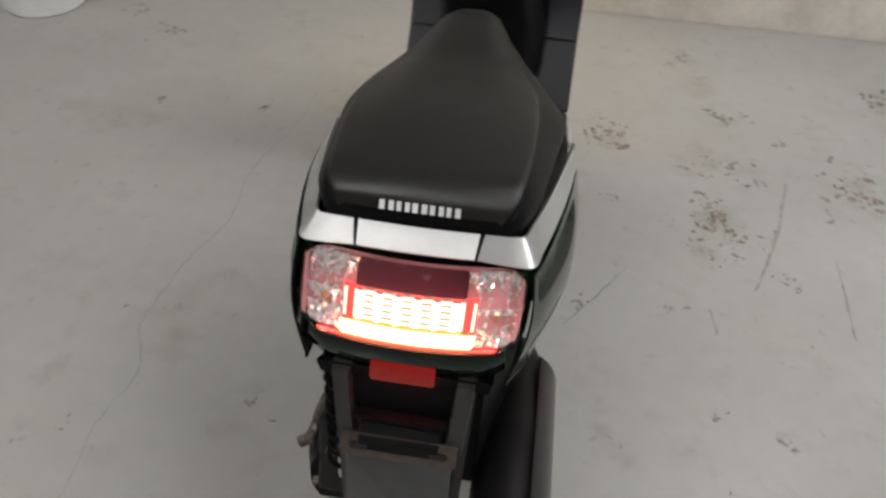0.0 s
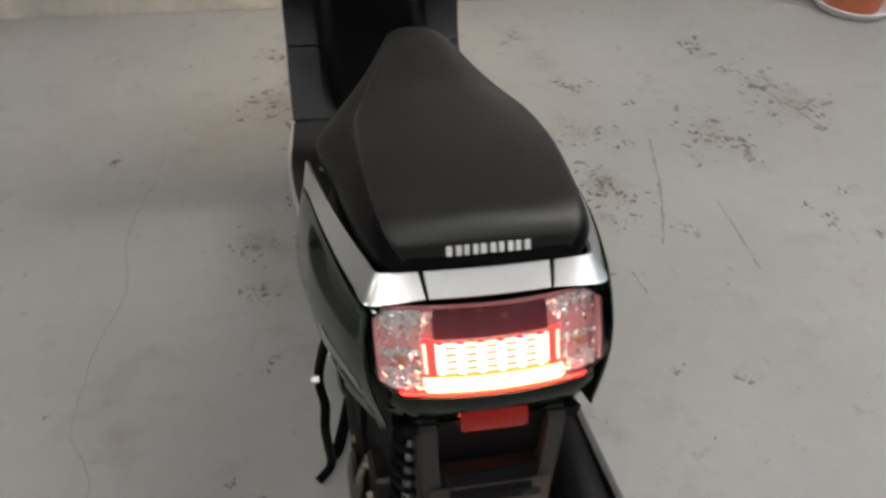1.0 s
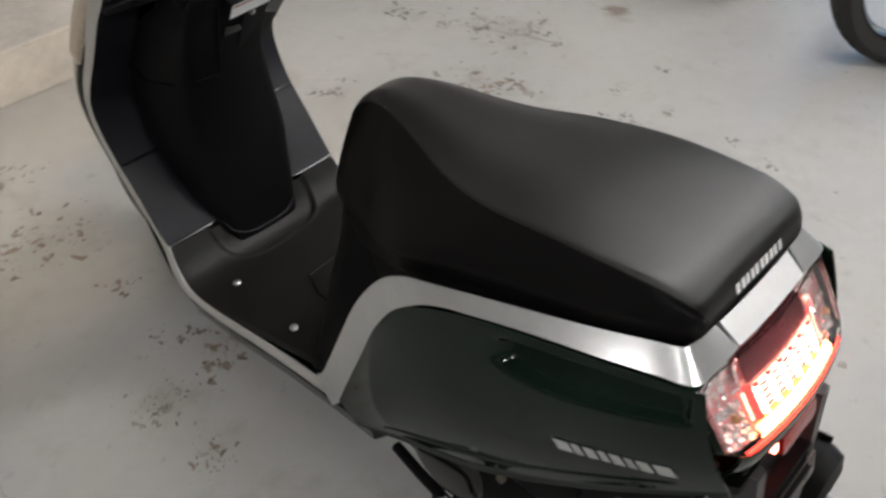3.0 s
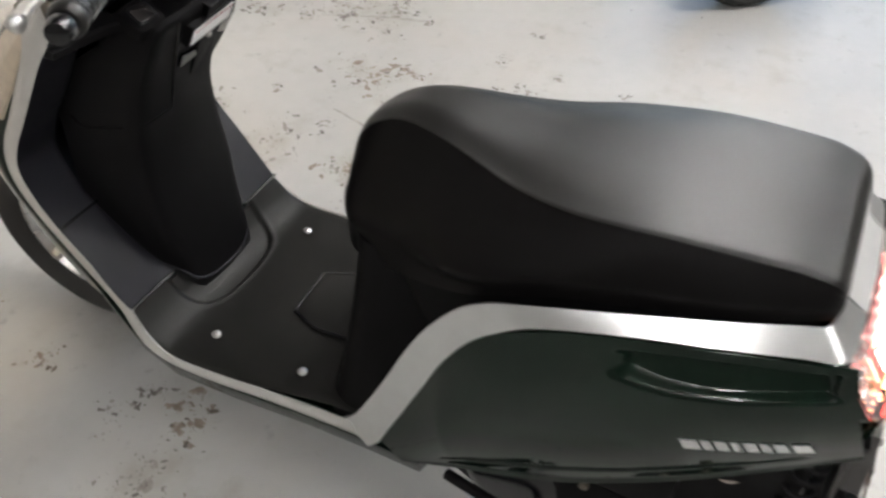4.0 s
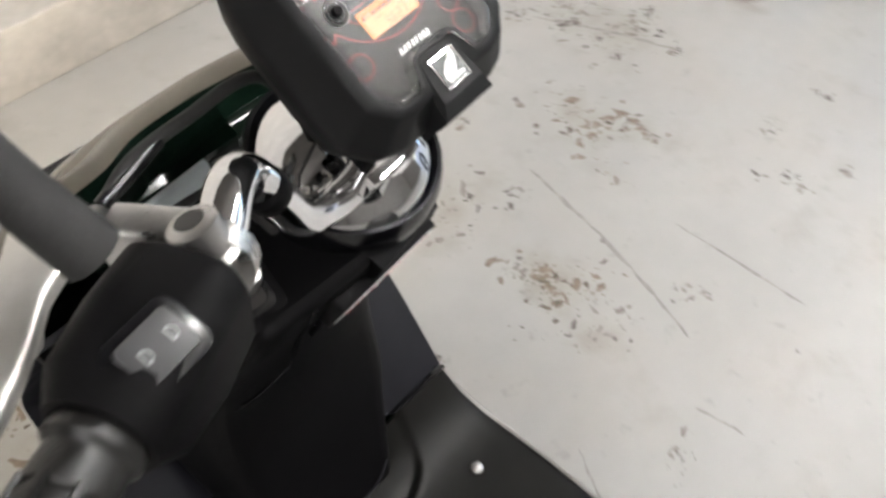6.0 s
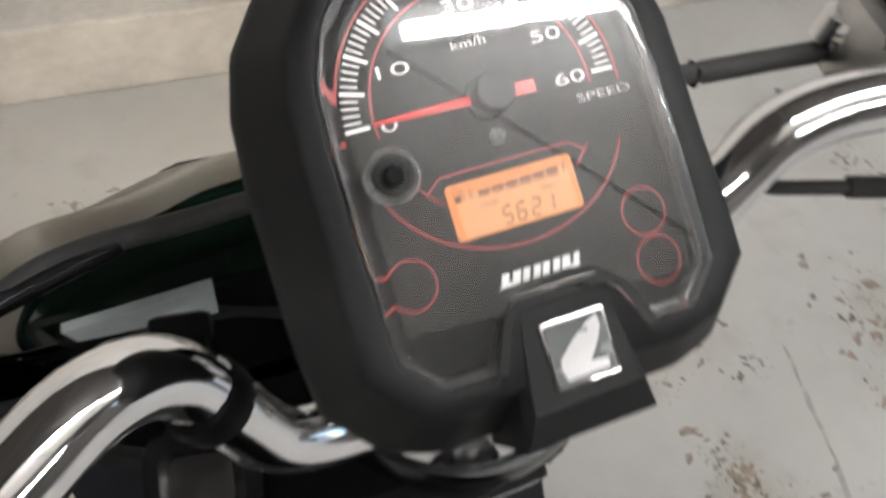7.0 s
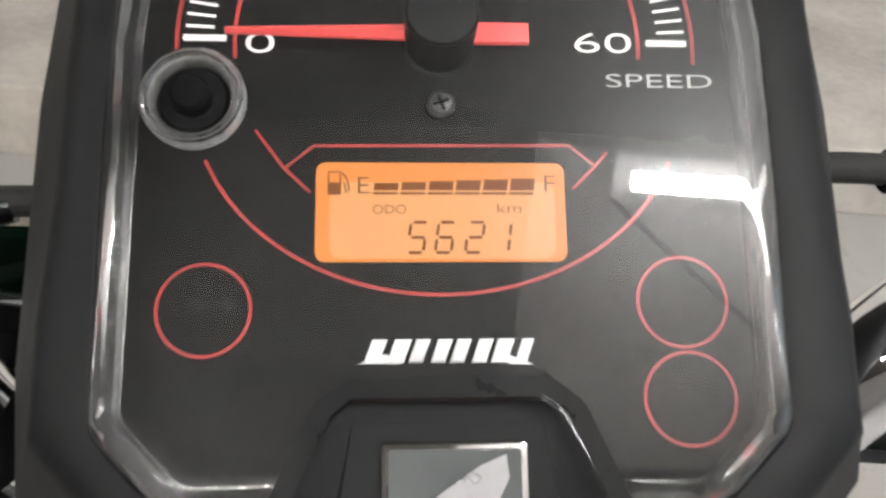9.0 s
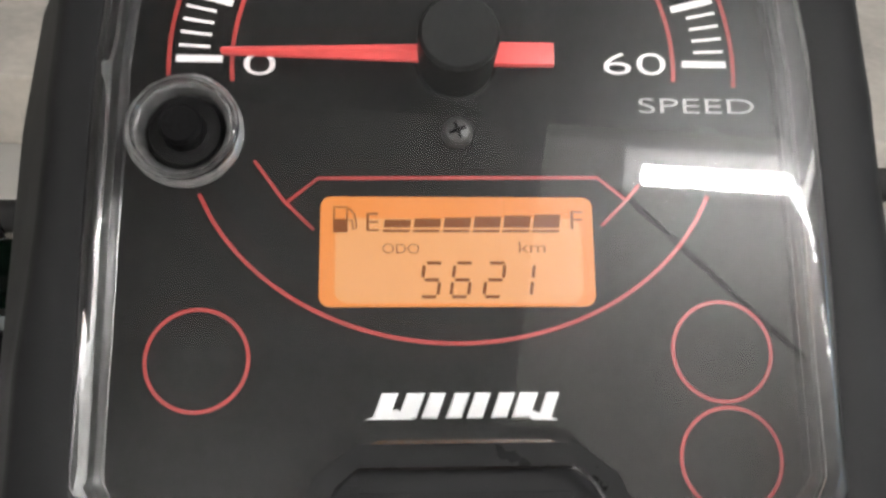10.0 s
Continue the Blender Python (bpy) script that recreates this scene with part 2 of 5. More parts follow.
def along(pts, t):
    """The point at t (0 to 1) of a smooth curve through the points."""
    pts = [Vector(p) for p in pts]
    s = min(max(t, 0), 1) * (len(pts) - 1)
    i = min(int(s), len(pts) - 2)
    f = s - i
    ext = [2 * pts[0] - pts[1], *pts, 2 * pts[-1] - pts[-2]]
    a, b, c, d = ext[i:i + 4]
    return 0.5 * (2 * b + (c - a) * f + (2 * a - 5 * b + 4 * c - d) * f * f + (3 * b - a - 3 * c + d) * f ** 3)


def sweep(pts, r, sides=12, n=8, caps=True):
    """A round bar of radius r (or a function of 0..1) along a smooth path."""
    path = smooth_path(pts, n) if n > 1 else [Vector(p) for p in pts]
    rings, side = [], None
    for i, p in enumerate(path):
        d = (path[min(i + 1, len(path) - 1)] - path[max(i - 1, 0)]).normalized()
        if side is None:
            side = d.orthogonal().normalized()
        side = (side - d * side.dot(d)).normalized()
        up = d.cross(side)
        rad = r(i / (len(path) - 1)) if callable(r) else r
        rings.append([p + rad * (math.cos(a) * side + math.sin(a) * up) for a in (2 * math.pi * k / sides for k in range(sides))])
    return loft(rings, caps)


def lathe(profile, m=Matrix(), sides=32, caps=False):
    """A turned shape from (radius, height) points, about the z axis of the pose m."""
    bm = loft([[(r * math.cos(2 * math.pi * k / sides), r * math.sin(2 * math.pi * k / sides), z) for k in range(sides)] for r, z in profile], caps)
    bmesh.ops.transform(bm, matrix=m, verts=bm.verts)
    return bm


def rounded(w, h, r, n=5, cx=0, cy=0):
    """The outline of a rounded rectangle."""
    out = []
    for k, (sx, sy) in enumerate(((1, 1), (-1, 1), (-1, -1), (1, -1))):
        for i in range(n + 1):
            a = math.pi / 2 * (k + i / n)
            out.append((cx + sx * (w / 2 - r) + r * math.cos(a), cy + sy * (h / 2 - r) + r * math.sin(a)))
    return out


def mirrored(bm):
    bmesh.ops.transform(bm, matrix=Matrix.Diagonal((-1, 1, 1, 1)), verts=bm.verts)
    return bm


def structure(name, bm, mat, label, smooth=False):
    return tagged(part(name, bm, mat, None, label, smooth), "", name.split("_")[0], "", "structure")


# ---- the room ----
structure("floor", box((8, 6.6, 0.1), (0, 0, 0)), FLOOR, "grey painted concrete floor, scuffed and stained")
bpy.data.objects["floor"].location = (*FLOOR_AT, -.05)
structure("step", box((8, 0.72, 0.158), (0.5, 2.46, 0.079), 0.008), CONCRETE, "raised concrete step along the wall, chipped")
structure("wall_north", box((8, 0.2, 2.7), (0.5, 2.92, 1.35)), PLASTER, "plain painted wall behind the step")
# Unseen walls, toned dark to cut the light they bounce back.
structure("wall_west", box((0.2, 6.92, 2.7), (-3.6, -0.64, 1.35)), DULL, "unseen side wall, toned dark to cut bounced light")
structure("wall_east_1", box((0.2, 3.0, 2.7), (4.6, -2.6, 1.35)), DULL, "unseen wall beside the open front, toned dark to cut bounced light")
structure("wall_east_2", box((0.2, 1.12, 2.7), (4.6, 2.26, 1.35)), DULL, "unseen wall beside the open front, toned dark to cut bounced light")
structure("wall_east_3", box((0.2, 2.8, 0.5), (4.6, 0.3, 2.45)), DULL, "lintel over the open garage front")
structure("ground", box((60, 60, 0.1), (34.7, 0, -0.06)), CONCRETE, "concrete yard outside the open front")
structure("wall_south", box((8.4, 0.2, 2.7), (0.5, -4.2, 1.35)), DULL, "unseen rear wall, toned dark to cut bounced light")
# Ceiling toned dark to hold down bounced light and reflections.
structure("ceiling", box((8.4, 7.4, 0.1), (0.5, -0.75, 2.75)), DARK_CEILING, "garage ceiling, toned dark to cut bounced light")

tube_lamp = thing("tube_lamp", "long white fluorescent tube lamp under the ceiling", "lamp", (0, 0, 0), "tube lamps")
part("tube", lathe([(0.0, 0), (0.019, 0), (0.019, 1.2), (0.0, 1.2)], pose(0.40, 0.42, 2.4, 0, 90, 0), 20), glowing("lit tube", (1, 0.975, 0.955), TUBE_GLOW), tube_lamp, "lit white tube")
part("housing", box((1.26, 0.09, 0.04), (1.0, 0.42, 2.452), 0.006), WHITE, tube_lamp)
part("bracket", box((0.03, 0.05, 0.25), (0.6, 0.42, 2.6)), WHITE, tube_lamp)
part("bracket", box((0.03, 0.05, 0.25), (1.35, 0.42, 2.6)), WHITE, tube_lamp)

copy_thing(tube_lamp, pose(.85, -1.62, 0))
# Unseen lamp added for the seat-top sheen and the right-hand floor.
copy_thing(tube_lamp, pose(1.8, 0, 0))
copy_thing(tube_lamp, pose(-3.25, -.1, 0))
# Unseen lamp added to brighten the floor on the left.
copy_thing(tube_lamp, pose(-1.75, -1.62, 0))

# ---- the scooter ----
scooter = thing("scooter", "dark green scooter with black seat and silver trim on its stand", "scooter")
def outline_at(poly, angles, c=(0, 0)):
    """Where rays from c at the given angles meet a closed outline."""
    out = []
    for a in angles:
        dx, dy = math.cos(a), math.sin(a)
        best = 0
        for (x0, y0), (x1, y1) in zip(poly, poly[1:] + poly[:1]):
            ex, ey = x1 - x0, y1 - y0
            det = dx * -ey + dy * ex
            if abs(det) < 1e-12:
                continue
            px, py = x0 - c[0], y0 - c[1]
            s = (px * -ey + py * ex) / det
            k = (dx * py - dy * px) / det
            if s > 0 and -1e-9 <= k <= 1 + 1e-9:
                best = max(best, s)
        out.append((c[0] + dx * best, c[1] + dy * best))
    return out


def lettering(name, text, height, width, m, mat, parent, label="", thin=-.012):
    """Flat raised characters in the built-in font, width by height, left foot at the pose m."""
    cu = bpy.data.curves.new(name, "FONT")
    cu.body, cu.size, cu.extrude, cu.offset = text, 1.0, 0.02, thin
    tmp = new(name, cu)
    bpy.context.view_layer.update()
    me = bpy.data.meshes.new_from_object(tmp.evaluated_get(bpy.context.evaluated_depsgraph_get()))
    bpy.data.objects.remove(tmp)
    co = np.array([v.co for v in me.vertices])
    lo, hi = co.min(0), co.max(0)
    fit_to = Matrix.Diagonal((width / (hi[0] - lo[0]), height / (hi[1] - lo[1]), height, 1)) @ Matrix.Translation((-lo[0], -lo[1], 0))
    me.transform(m @ fit_to)
    me.materials.append(mat)
    ob = new(name, me)
    ob.parent = parent
    return tagged(ob, label)


def block_row(name, widths, h, gap, slant, m, depth, mat, parent, label):
    """A row of plain slanted bars, centred on the pose m."""
    gaps = [gap[k % 2] for k in range(len(widths))]
    x = -(sum(widths) + sum(gaps[:-1])) / 2
    for w, g in zip(widths, gaps):
        part(name, prism([(x, -h / 2), (x + w, -h / 2), (x + w + slant, h / 2), (x + slant, h / 2)], 0, depth, m, 0.0002, 1), mat, parent, label)
        x += w + g


def shell_wheel(parent, at, radius, width, turn=0.0, name="wheel", rim_mat=None):
    """A wheel with tyre, rim, hub and spokes, its axle along x."""
    hub_m = pose(*at, 0, 0, turn) @ pose(0, 0, 0, 0, 90, 0)
    r, w = radius, width / 2
    prof = [(r - .07, -w * .55), (r - .055, -w * .8), (r - .03, -w), (r - .012, -w * .82), (r - .003, -w * .45), (r, 0), (r - .003, w * .45), (r - .012, w * .82), (r - .03, w), (r - .055, w * .8), (r - .07, w * .55)]
    tyre = part("tyre", lathe(prof, hub_m, 56), RUBBER, parent, "black rubber tyre with block tread")
    bm = bmesh.new()
    for k in range(44):
        for sx in (-1, 1):
            a = 2 * math.pi * (k + 0.25 * sx) / 44
            blk = box((.006, r * .085, w * .44), (0, 0, 0))
            bmesh.ops.transform(blk, matrix=hub_m @ pose(0, 0, 0, 0, 0, math.degrees(a)) @ pose(r - .0045, 0, sx * w * .42, 12 * sx, -14 * sx, 0), verts=blk.verts)
            me = bpy.data.meshes.new("tmp")
            blk.to_mesh(me)
            blk.free()
            bm.from_mesh(me)
            bpy.data.meshes.remove(me)
    tagged(part("tread", bm, RUBBER, tyre, "", False), kind="stuff")
    rim = part("rim", lathe([(r - .068, -w * .6), (r - .074, -w * .62), (r - .085, -w * .3), (r - .085, w * .3), (r - .074, w * .62), (r - .068, w * .6)], hub_m, 40), rim_mat or CAST, parent)
    part("hub", lathe([(.0, -w * .9), (.028, -w * .9), (.034, -w * .5), (.034, w * .5), (.028, w * .9), (0, w * .9)], hub_m, 24), rim_mat or CAST, rim)
    for k in range(5):
        sp = box((r - .11, .022, .018), ((r - .06) / 2 + .008, 0, 0), .004)
        bmesh.ops.transform(sp, matrix=hub_m @ pose(0, 0, 0, 0, 0, 72 * k), verts=sp.verts)
        part("spoke", sp, rim_mat or CAST, rim)
    return tyre


# seat: stations along the length, then a smooth half section, mirrored
SEAT = [  # y, crease half width, top, crease height, widest half width, its height, foot half width, foot height
    (.028, .095, .746, .743, .105, .736, .102, .722), (.036, .106, .763, .758, .117, .740, .114, .722), (.055, .114, .773, .765, .127, .743, .123, .720),
    (.10, .120, .775, .765, .138, .733, .134, .706), (.20, .124, .772, .757, .149, .711, .147, .682), (.30, .118, .761, .740, .159, .69, .157, .656),
    (.38, .096, .751, .728, .166, .66, .162, .622), (.44, .074, .750, .728, .150, .635, .138, .58), (.50, .055, .750, .730, .112, .62, .110, .545),
    (.55, .042, .742, .723, .090, .60, .088, .52), (.592, .033, .715, .697, .075, .58, .068, .50), (.622, .024, .673, .656, .060, .57, .05, .50), (.642, .010, .59, .585, .030, .572, .026, .53)]


def seat_at(t):
    s = t * (len(SEAT) - 1)
    i = min(int(s), len(SEAT) - 2)
    rows = [SEAT[min(max(k, 0), len(SEAT) - 1)] for k in (i - 1, i, i + 1, i + 2)]
    f = s - i
    return [0.5 * (2 * b + (c - a) * f + (2 * a - 5 * b + 4 * c - d) * f * f + (3 * b - a - 3 * c + d) * f ** 3) for a, b, c, d in zip(*rows)]


def seat_ring(t):
    y, wc, zt, zc, wm, zm, wb, zb = seat_at(t)
    lift = min(1, max(0, (y - .03) / .05)) * .006
    half = [(0, zt), (wc * .5, zt - .001), (wc * .90, zc + .0035 + lift), (wc * .985, zc + .001 + lift), (wc + .003, zc - .006 + lift), (wc + (wm - wc) * .5, zc + (zm - zc) * .36), (wm, zm), (wb + .002, (zm + zb) / 2), (wb, zb)]
    pts = [along([(a, 0, b) for a, b in half], k / 24) for k in range(25)]
    right = [(p.x, y, p.z) for p in pts]
    return right + [(-x, y, z) for x, y, z in reversed(right[1:])]


seat = part("seat", loft([seat_ring(k / 60) for k in range(61)]), VINYL, scooter, "black grained vinyl seat, long and stepped", sharp=60)
seat.data.materials.append(VINYL_TOP)
for face in seat.data.polygons:
    face.material_index = int(len(face.vertices) == 4 and (face.index % 49 < 10 or face.index % 49 >= 39))
part("seat_base", loft([[(s * w, y, z) for s, z in ((-1, zb), (-1, zt), (1, zt), (1, zb))] for y, w, zb, zt in
     ((.040, .104, .69, .724), (.10, .128, .66, .709), (.20, .140, .62, .686), (.30, .147, .6, .66), (.38, .146, .56, .626), (.44, .128, .5, .59), (.50, .10, .45, .55), (.56, .07, .42, .52), (.605, .05, .42, .505))]), BLACK, scooter)
block_row("badge_bar", [.0065, .0065, .0055, .0055, .0065, .0065, .006, .006, .0055, .0065], .0115, [.0045, .003], 0, pose(0, .0282, .7515, 66, 0, 0), .0006, WHITE, seat, "plain white bar")

# body between the seat and the floorboard
part("front_column", loft([[(x, y, z) for x, y in rounded(2 * w, .22, .045, 6, 0, yf - .11)] for z, w, yf in
     ((.262, .172, .612), (.32, .166, .598), (.40, .150, .590), (.46, .128, .592), (.51, .100, .600), (.545, .082, .612))]), BLACK, scooter)

COWL_TOP = [(-.139, -.004, .6985), (-.154, .055, .692), (-.172, .16, .674), (-.183, .265, .645), (-.189, .352, .598), (-.189, .40, .53), (-.190, .44, .43), (-.191, .495, .29)]
COWL_LOW = [(-.122, -.058, .562), (-.138, .02, .50), (-.155, .12, .425), (-.164, .22, .355), (-.168, .307, .308), (-.172, .372, .282), (-.177, .415, .266), (-.185, .462, .252)]


def cowl(s, h):
    a, b = along(COWL_TOP, s), along(COWL_LOW, s)
    p = a.lerp(b, h)
    p.x -= .025 * math.sin(math.pi * min(1, h * 1.05)) * (0.45 + 0.55 * min(1, s * 3)) * min(1, (1 - s) * 4)
    # scooped grip under the trim
    up = min(1, max(0, (h - .045) / .03))
    lower = .27 - .10 * max(0, (s - .2) / .16) ** 2
    down = min(1, max(0, (lower - h) / .025))
    ends = min(1, max(0, (s - .03) / .03)) * min(1, max(0, (.365 - s) / .015))
    p.x += .027 * up * down * ends * (0.35 + 0.65 * (1 - min(1, h / .27)) if s < .36 else 0)
    # fine groove near the lower edge
    if .10 < s < .80:
        p.x += .0055 * math.exp(-((h - .84) / .011) ** 2)
    return p


cowls = {}
for side in (1, -1):
    bm = thicken(grid(cowl, 90, 80), -.003)
    if side < 0:
        mirrored(bm)
    cowls[side] = part("side_cowl", bm, GREEN, scooter, "glossy dark green side cowl with scooped grip", sharp=50)

TRIM_TOP = [(-.0785, .0265, .7265), (-.112, .0295, .7256), (-.126, .0375, .7238), (-.134, .07, .716), (-.148, .135, .700), (-.165, .23, .677), (-.178, .32, .652), (-.183, .365, .636), (-.184, .405, .602), (-.186, .45, .528), (-.189, .495, .415), (-.184, .54, .312), (-.181, .566, .278)]
TRIM_LOW = [(-.0735, .0, .709), (-.118, .002, .7045), (-.141, .0105, .7005), (-.149, .045, .695), (-.163, .11, .685), (-.177, .20, .667), (-.187, .30, .635), (-.191, .348, .603), (-.190, .378, .568), (-.191, .415, .495), (-.193, .455, .395), (-.192, .492, .292), (-.190, .518, .252)]


def trim(s, h):
    a, b = along(TRIM_TOP, s), along(TRIM_LOW, s)
    p = a.lerp(b, h)
    return p


for side in (1, -1):
    bm = thicken(grid(trim, 110, 9), .004)
    if side < 0:
        mirrored(bm)
    part("silver_trim", bm, SILVER, scooter, "satin silver band round the body", sharp=40)
part("trim_back", thicken(grid(lambda a, b: ((2 * a - 1) * .11, .028 * (1 - b) + .0045, .7245 - .0175 * b), 12, 4), .003), GLOSS, scooter)
# Lighter than SILVER: the tube's reflection is put into this panel's colour.
SATIN_LIT = material("satin silver lightened for the tube reflection", (.74, .75, .75), .34, .6, .03, 50, rough_var=.03)
part("tail_panel", thicken(grid(lambda a, b: ((-.0725 + .0025 * b) * (1 - 2 * a), .0265 * (1 - b) - .002 * (1 - (2 * a - 1) ** 2), .7265 - .0175 * b), 24, 8), .004), SATIN_LIT, scooter, "satin silver panel, lightened for the tube reflection")

# tail lamp: a bowed face, lower edge further back
def lamp_face(a, b, back=0.0):
    """a: left to right, b: top to bottom, back: metres behind the lens."""
    ta, tb = abs(2 * a - 1), abs(2 * b - 1)
    a = .5 + (a - .5) * (1 - .085 * max(0, (tb - .72) / .28) ** 2)
    b = .5 + (b - .5) * (1 - .11 * max(0, (ta - .86) / .14) ** 2)
    x = .1335 * (2 * a - 1)
    bow = .016 * (1 - (2 * a - 1) ** 2)
    return Vector((x * (1 - .035 * b * b), .008 - .060 * b - bow + back * .8, .6965 - .080 * b - back * .5))


tail_lamp = part("tail_lamp", loft([[lamp_face(*q, .03) for q in ((0, -.02), (1, -.02), (1, 1.02), (0, 1.02))], [lamp_face(*q, .06) for q in ((.03, 0), (.97, 0), (.97, 1), (.03, 1))]]), GLOSS, scooter, "lit rear lamp, red and clear")
CLEAR = glass("clear lens", (1, 1, 1), 0.02)
DARK_RED = material("smoked red panel", (0.055, 0.007, 0.012), 0.25, 0.0, 0.1, 60, coat=0.2)
RED_PLASTIC = material("red reflector plastic", (0.32, 0.008, 0.006), 0.2, 0.0, 0.15, 300, coat=0.2)
AMBER = material("amber bulb", (0.35, 0.16, 0.08), 0.2, 0.0, 0.1, 60)
LED = glowing("lit red lamp", (1.0, 0.34, 0.30), 45.0)
BAR = glowing("lit lamp bar", (1.0, 0.42, 0.17), 9.0)
HAZE = glowing("lit lamp panel", (1.0, 0.64, 0.44), 2.5)
RED_GLOW = glowing("lit red lens wall", (1.0, 0.06, 0.05), 1.7)
AMBER_GLOW = glowing("lit amber floor", (1.0, 0.42, 0.10), 1.5)
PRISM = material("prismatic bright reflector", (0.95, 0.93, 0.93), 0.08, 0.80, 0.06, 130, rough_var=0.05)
part("red_rim", thicken(grid(lambda a, b: lamp_face(a, b, .020), 30, 14), -.002), material("pinkish lamp rim", (.42, .17, .17), .2, 0, .2, 100), tail_lamp, "pinkish plastic rim")
part("upper_panel", thicken(grid(lambda a, b: lamp_face(.25 + .5 * a, .03 + .34 * b, .012), 30, 8), -.002), DARK_RED, tail_lamp, "smoked dark red panel")
part("light_panel", thicken(grid(lambda a, b: lamp_face(.2 + .6 * a, .42 + .34 * b, .012), 30, 8), -.002), HAZE, tail_lamp, "lit orange panel")
part("light_bar", thicken(grid(lambda a, b: lamp_face(.19 + .62 * a, .82 + .13 * b, .008 - .006 * math.sin(math.pi * b)), 30, 8), -.002), BAR, tail_lamp, "bright lit bar")
part("lower_glow", thicken(grid(lambda a, b: lamp_face(.06 + .88 * a, .962 + .03 * b, .004), 30, 4), -.001), glowing("lit red lens edge", (1.0, .03, .02), 9.0), tail_lamp, "glowing red lower edge")
for k in range(6):
    a0 = .262 + .0875 * k
    part("led", thicken(grid(lambda a, b: lamp_face(a0 + .022 * a, .43 + .32 * b, .008 - .004 * math.sin(math.pi * a)), 5, 8), -.001), LED, tail_lamp, "lit lamp element")
    part("led_tip", thicken(grid(lambda a, b: lamp_face(a0 - .004 + .03 * a, .375 + .05 * b, .007 - .003 * math.sin(math.pi * a)), 5, 4), -.001), RED_GLOW, tail_lamp, "glowing red tip")
    if k < 5:
        for j in range(4):
            part("fin", thicken(grid(lambda a, b: lamp_face(a0 + .030 + .050 * a, .455 + .078 * j + .018 * b, .007), 4, 3), -.001), DARK_RED, tail_lamp)
for side in (0, 1):
    flip = lambda w, side=side: 1 - w if side else w
    part("red_wall", thicken(grid(lambda a, b: lamp_face(flip(.195 + .055 * a), .36 + .43 * b, .013 - .006 * a), 6, 8), -.001), RED_GLOW, tail_lamp, "glowing red side wall")
    part("red_edge", thicken(grid(lambda a, b: lamp_face(flip(.004 + .015 * a), .10 + .86 * b, .006), 3, 16), -.001), bpy.data.materials["pinkish lamp rim"], tail_lamp, "pinkish lens edge")
part("amber_floor", thicken(grid(lambda a, b: lamp_face(.22 + .56 * a, .765 + .06 * b, .010), 30, 4), -.001), AMBER_GLOW, tail_lamp, "lit amber floor of the lamp")
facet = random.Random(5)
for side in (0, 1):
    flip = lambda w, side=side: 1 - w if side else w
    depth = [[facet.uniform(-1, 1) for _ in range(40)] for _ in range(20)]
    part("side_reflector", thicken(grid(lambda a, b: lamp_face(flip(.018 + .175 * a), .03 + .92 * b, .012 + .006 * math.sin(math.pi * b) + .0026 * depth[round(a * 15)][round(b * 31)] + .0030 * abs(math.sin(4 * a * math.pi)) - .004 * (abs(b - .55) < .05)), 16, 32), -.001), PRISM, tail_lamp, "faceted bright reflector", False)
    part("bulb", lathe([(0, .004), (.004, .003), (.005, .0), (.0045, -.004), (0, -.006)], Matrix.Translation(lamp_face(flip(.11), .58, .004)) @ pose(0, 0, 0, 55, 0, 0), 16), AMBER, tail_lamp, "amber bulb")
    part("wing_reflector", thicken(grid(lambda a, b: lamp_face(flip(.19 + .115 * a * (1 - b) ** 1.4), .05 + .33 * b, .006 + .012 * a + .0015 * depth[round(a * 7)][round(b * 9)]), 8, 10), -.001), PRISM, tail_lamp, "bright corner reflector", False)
for side in (0, 1):
    out = 1 if side else -1
    part("lamp_frame", thicken(grid(lambda a, b: lamp_face(side, b) + Vector((out * (.0008 + .0085 * math.sin(a * 1.57)), .003 + .018 * a, -.002 * b)), 6, 20), .003), GREEN, tail_lamp, "dark green frame beside the lens")
lens = part("lens", thicken(grid(lambda a, b: lamp_face(a, b), 40, 16), .0025), CLEAR, tail_lamp, "clear outer lens")
lens.visible_shadow = False


# lower tail garnish
def garnish(a, b):
    t = 2 * a - 1
    top = lamp_face(a, 1.0) + Vector((0, -.001, -.002))
    box_in = max(0, (abs(t) - .80) / .20)
    low = Vector((t * .124, -.042 - .010 * (1 - t * t) + .010 * box_in, .553 + .012 * box_in))
    p = top.lerp(low, b)
    p.y -= .007 * math.sin(math.pi * b) ** .7
    return p


part("tail_garnish", thicken(grid(garnish, 60, 12), .004), GREEN, scooter, "dark green garnish under the rear lamp")
part("tail_floor", loft([[(-.11, y, z), (.11, y, z), (.105, y, z - .02), (-.105, y, z - .02)] for y, z in ((-.062, .565), (.0, .52), (.10, .44))]), BLACK, scooter)
part("reflector", prism(rounded(.080, .028, .004), 0, .006, pose(0, -.067, .573, 74, 0, 0), .0015), RED_PLASTIC, scooter, "red rear reflector")
# Added glow strip, hidden behind the reflector, tints the mudguard red.
part("hidden_red_strip", box((.075, .010, .004), (0, -.0625, .5555), .001), glowing("hidden red glow", (1.0, .12, .08), 25.0), tail_lamp, "hidden glowing strip added under the lamp for red light")
# number plate carrier
carrier = part("rear_mudguard", thicken(grid(lambda a, b: ((2 * a - 1) * (.092 - .016 * b), -.052 - .045 * b, .56 - .40 * b), 14, 14), .006), WORN, scooter, "black rear mudguard with plate carrier")
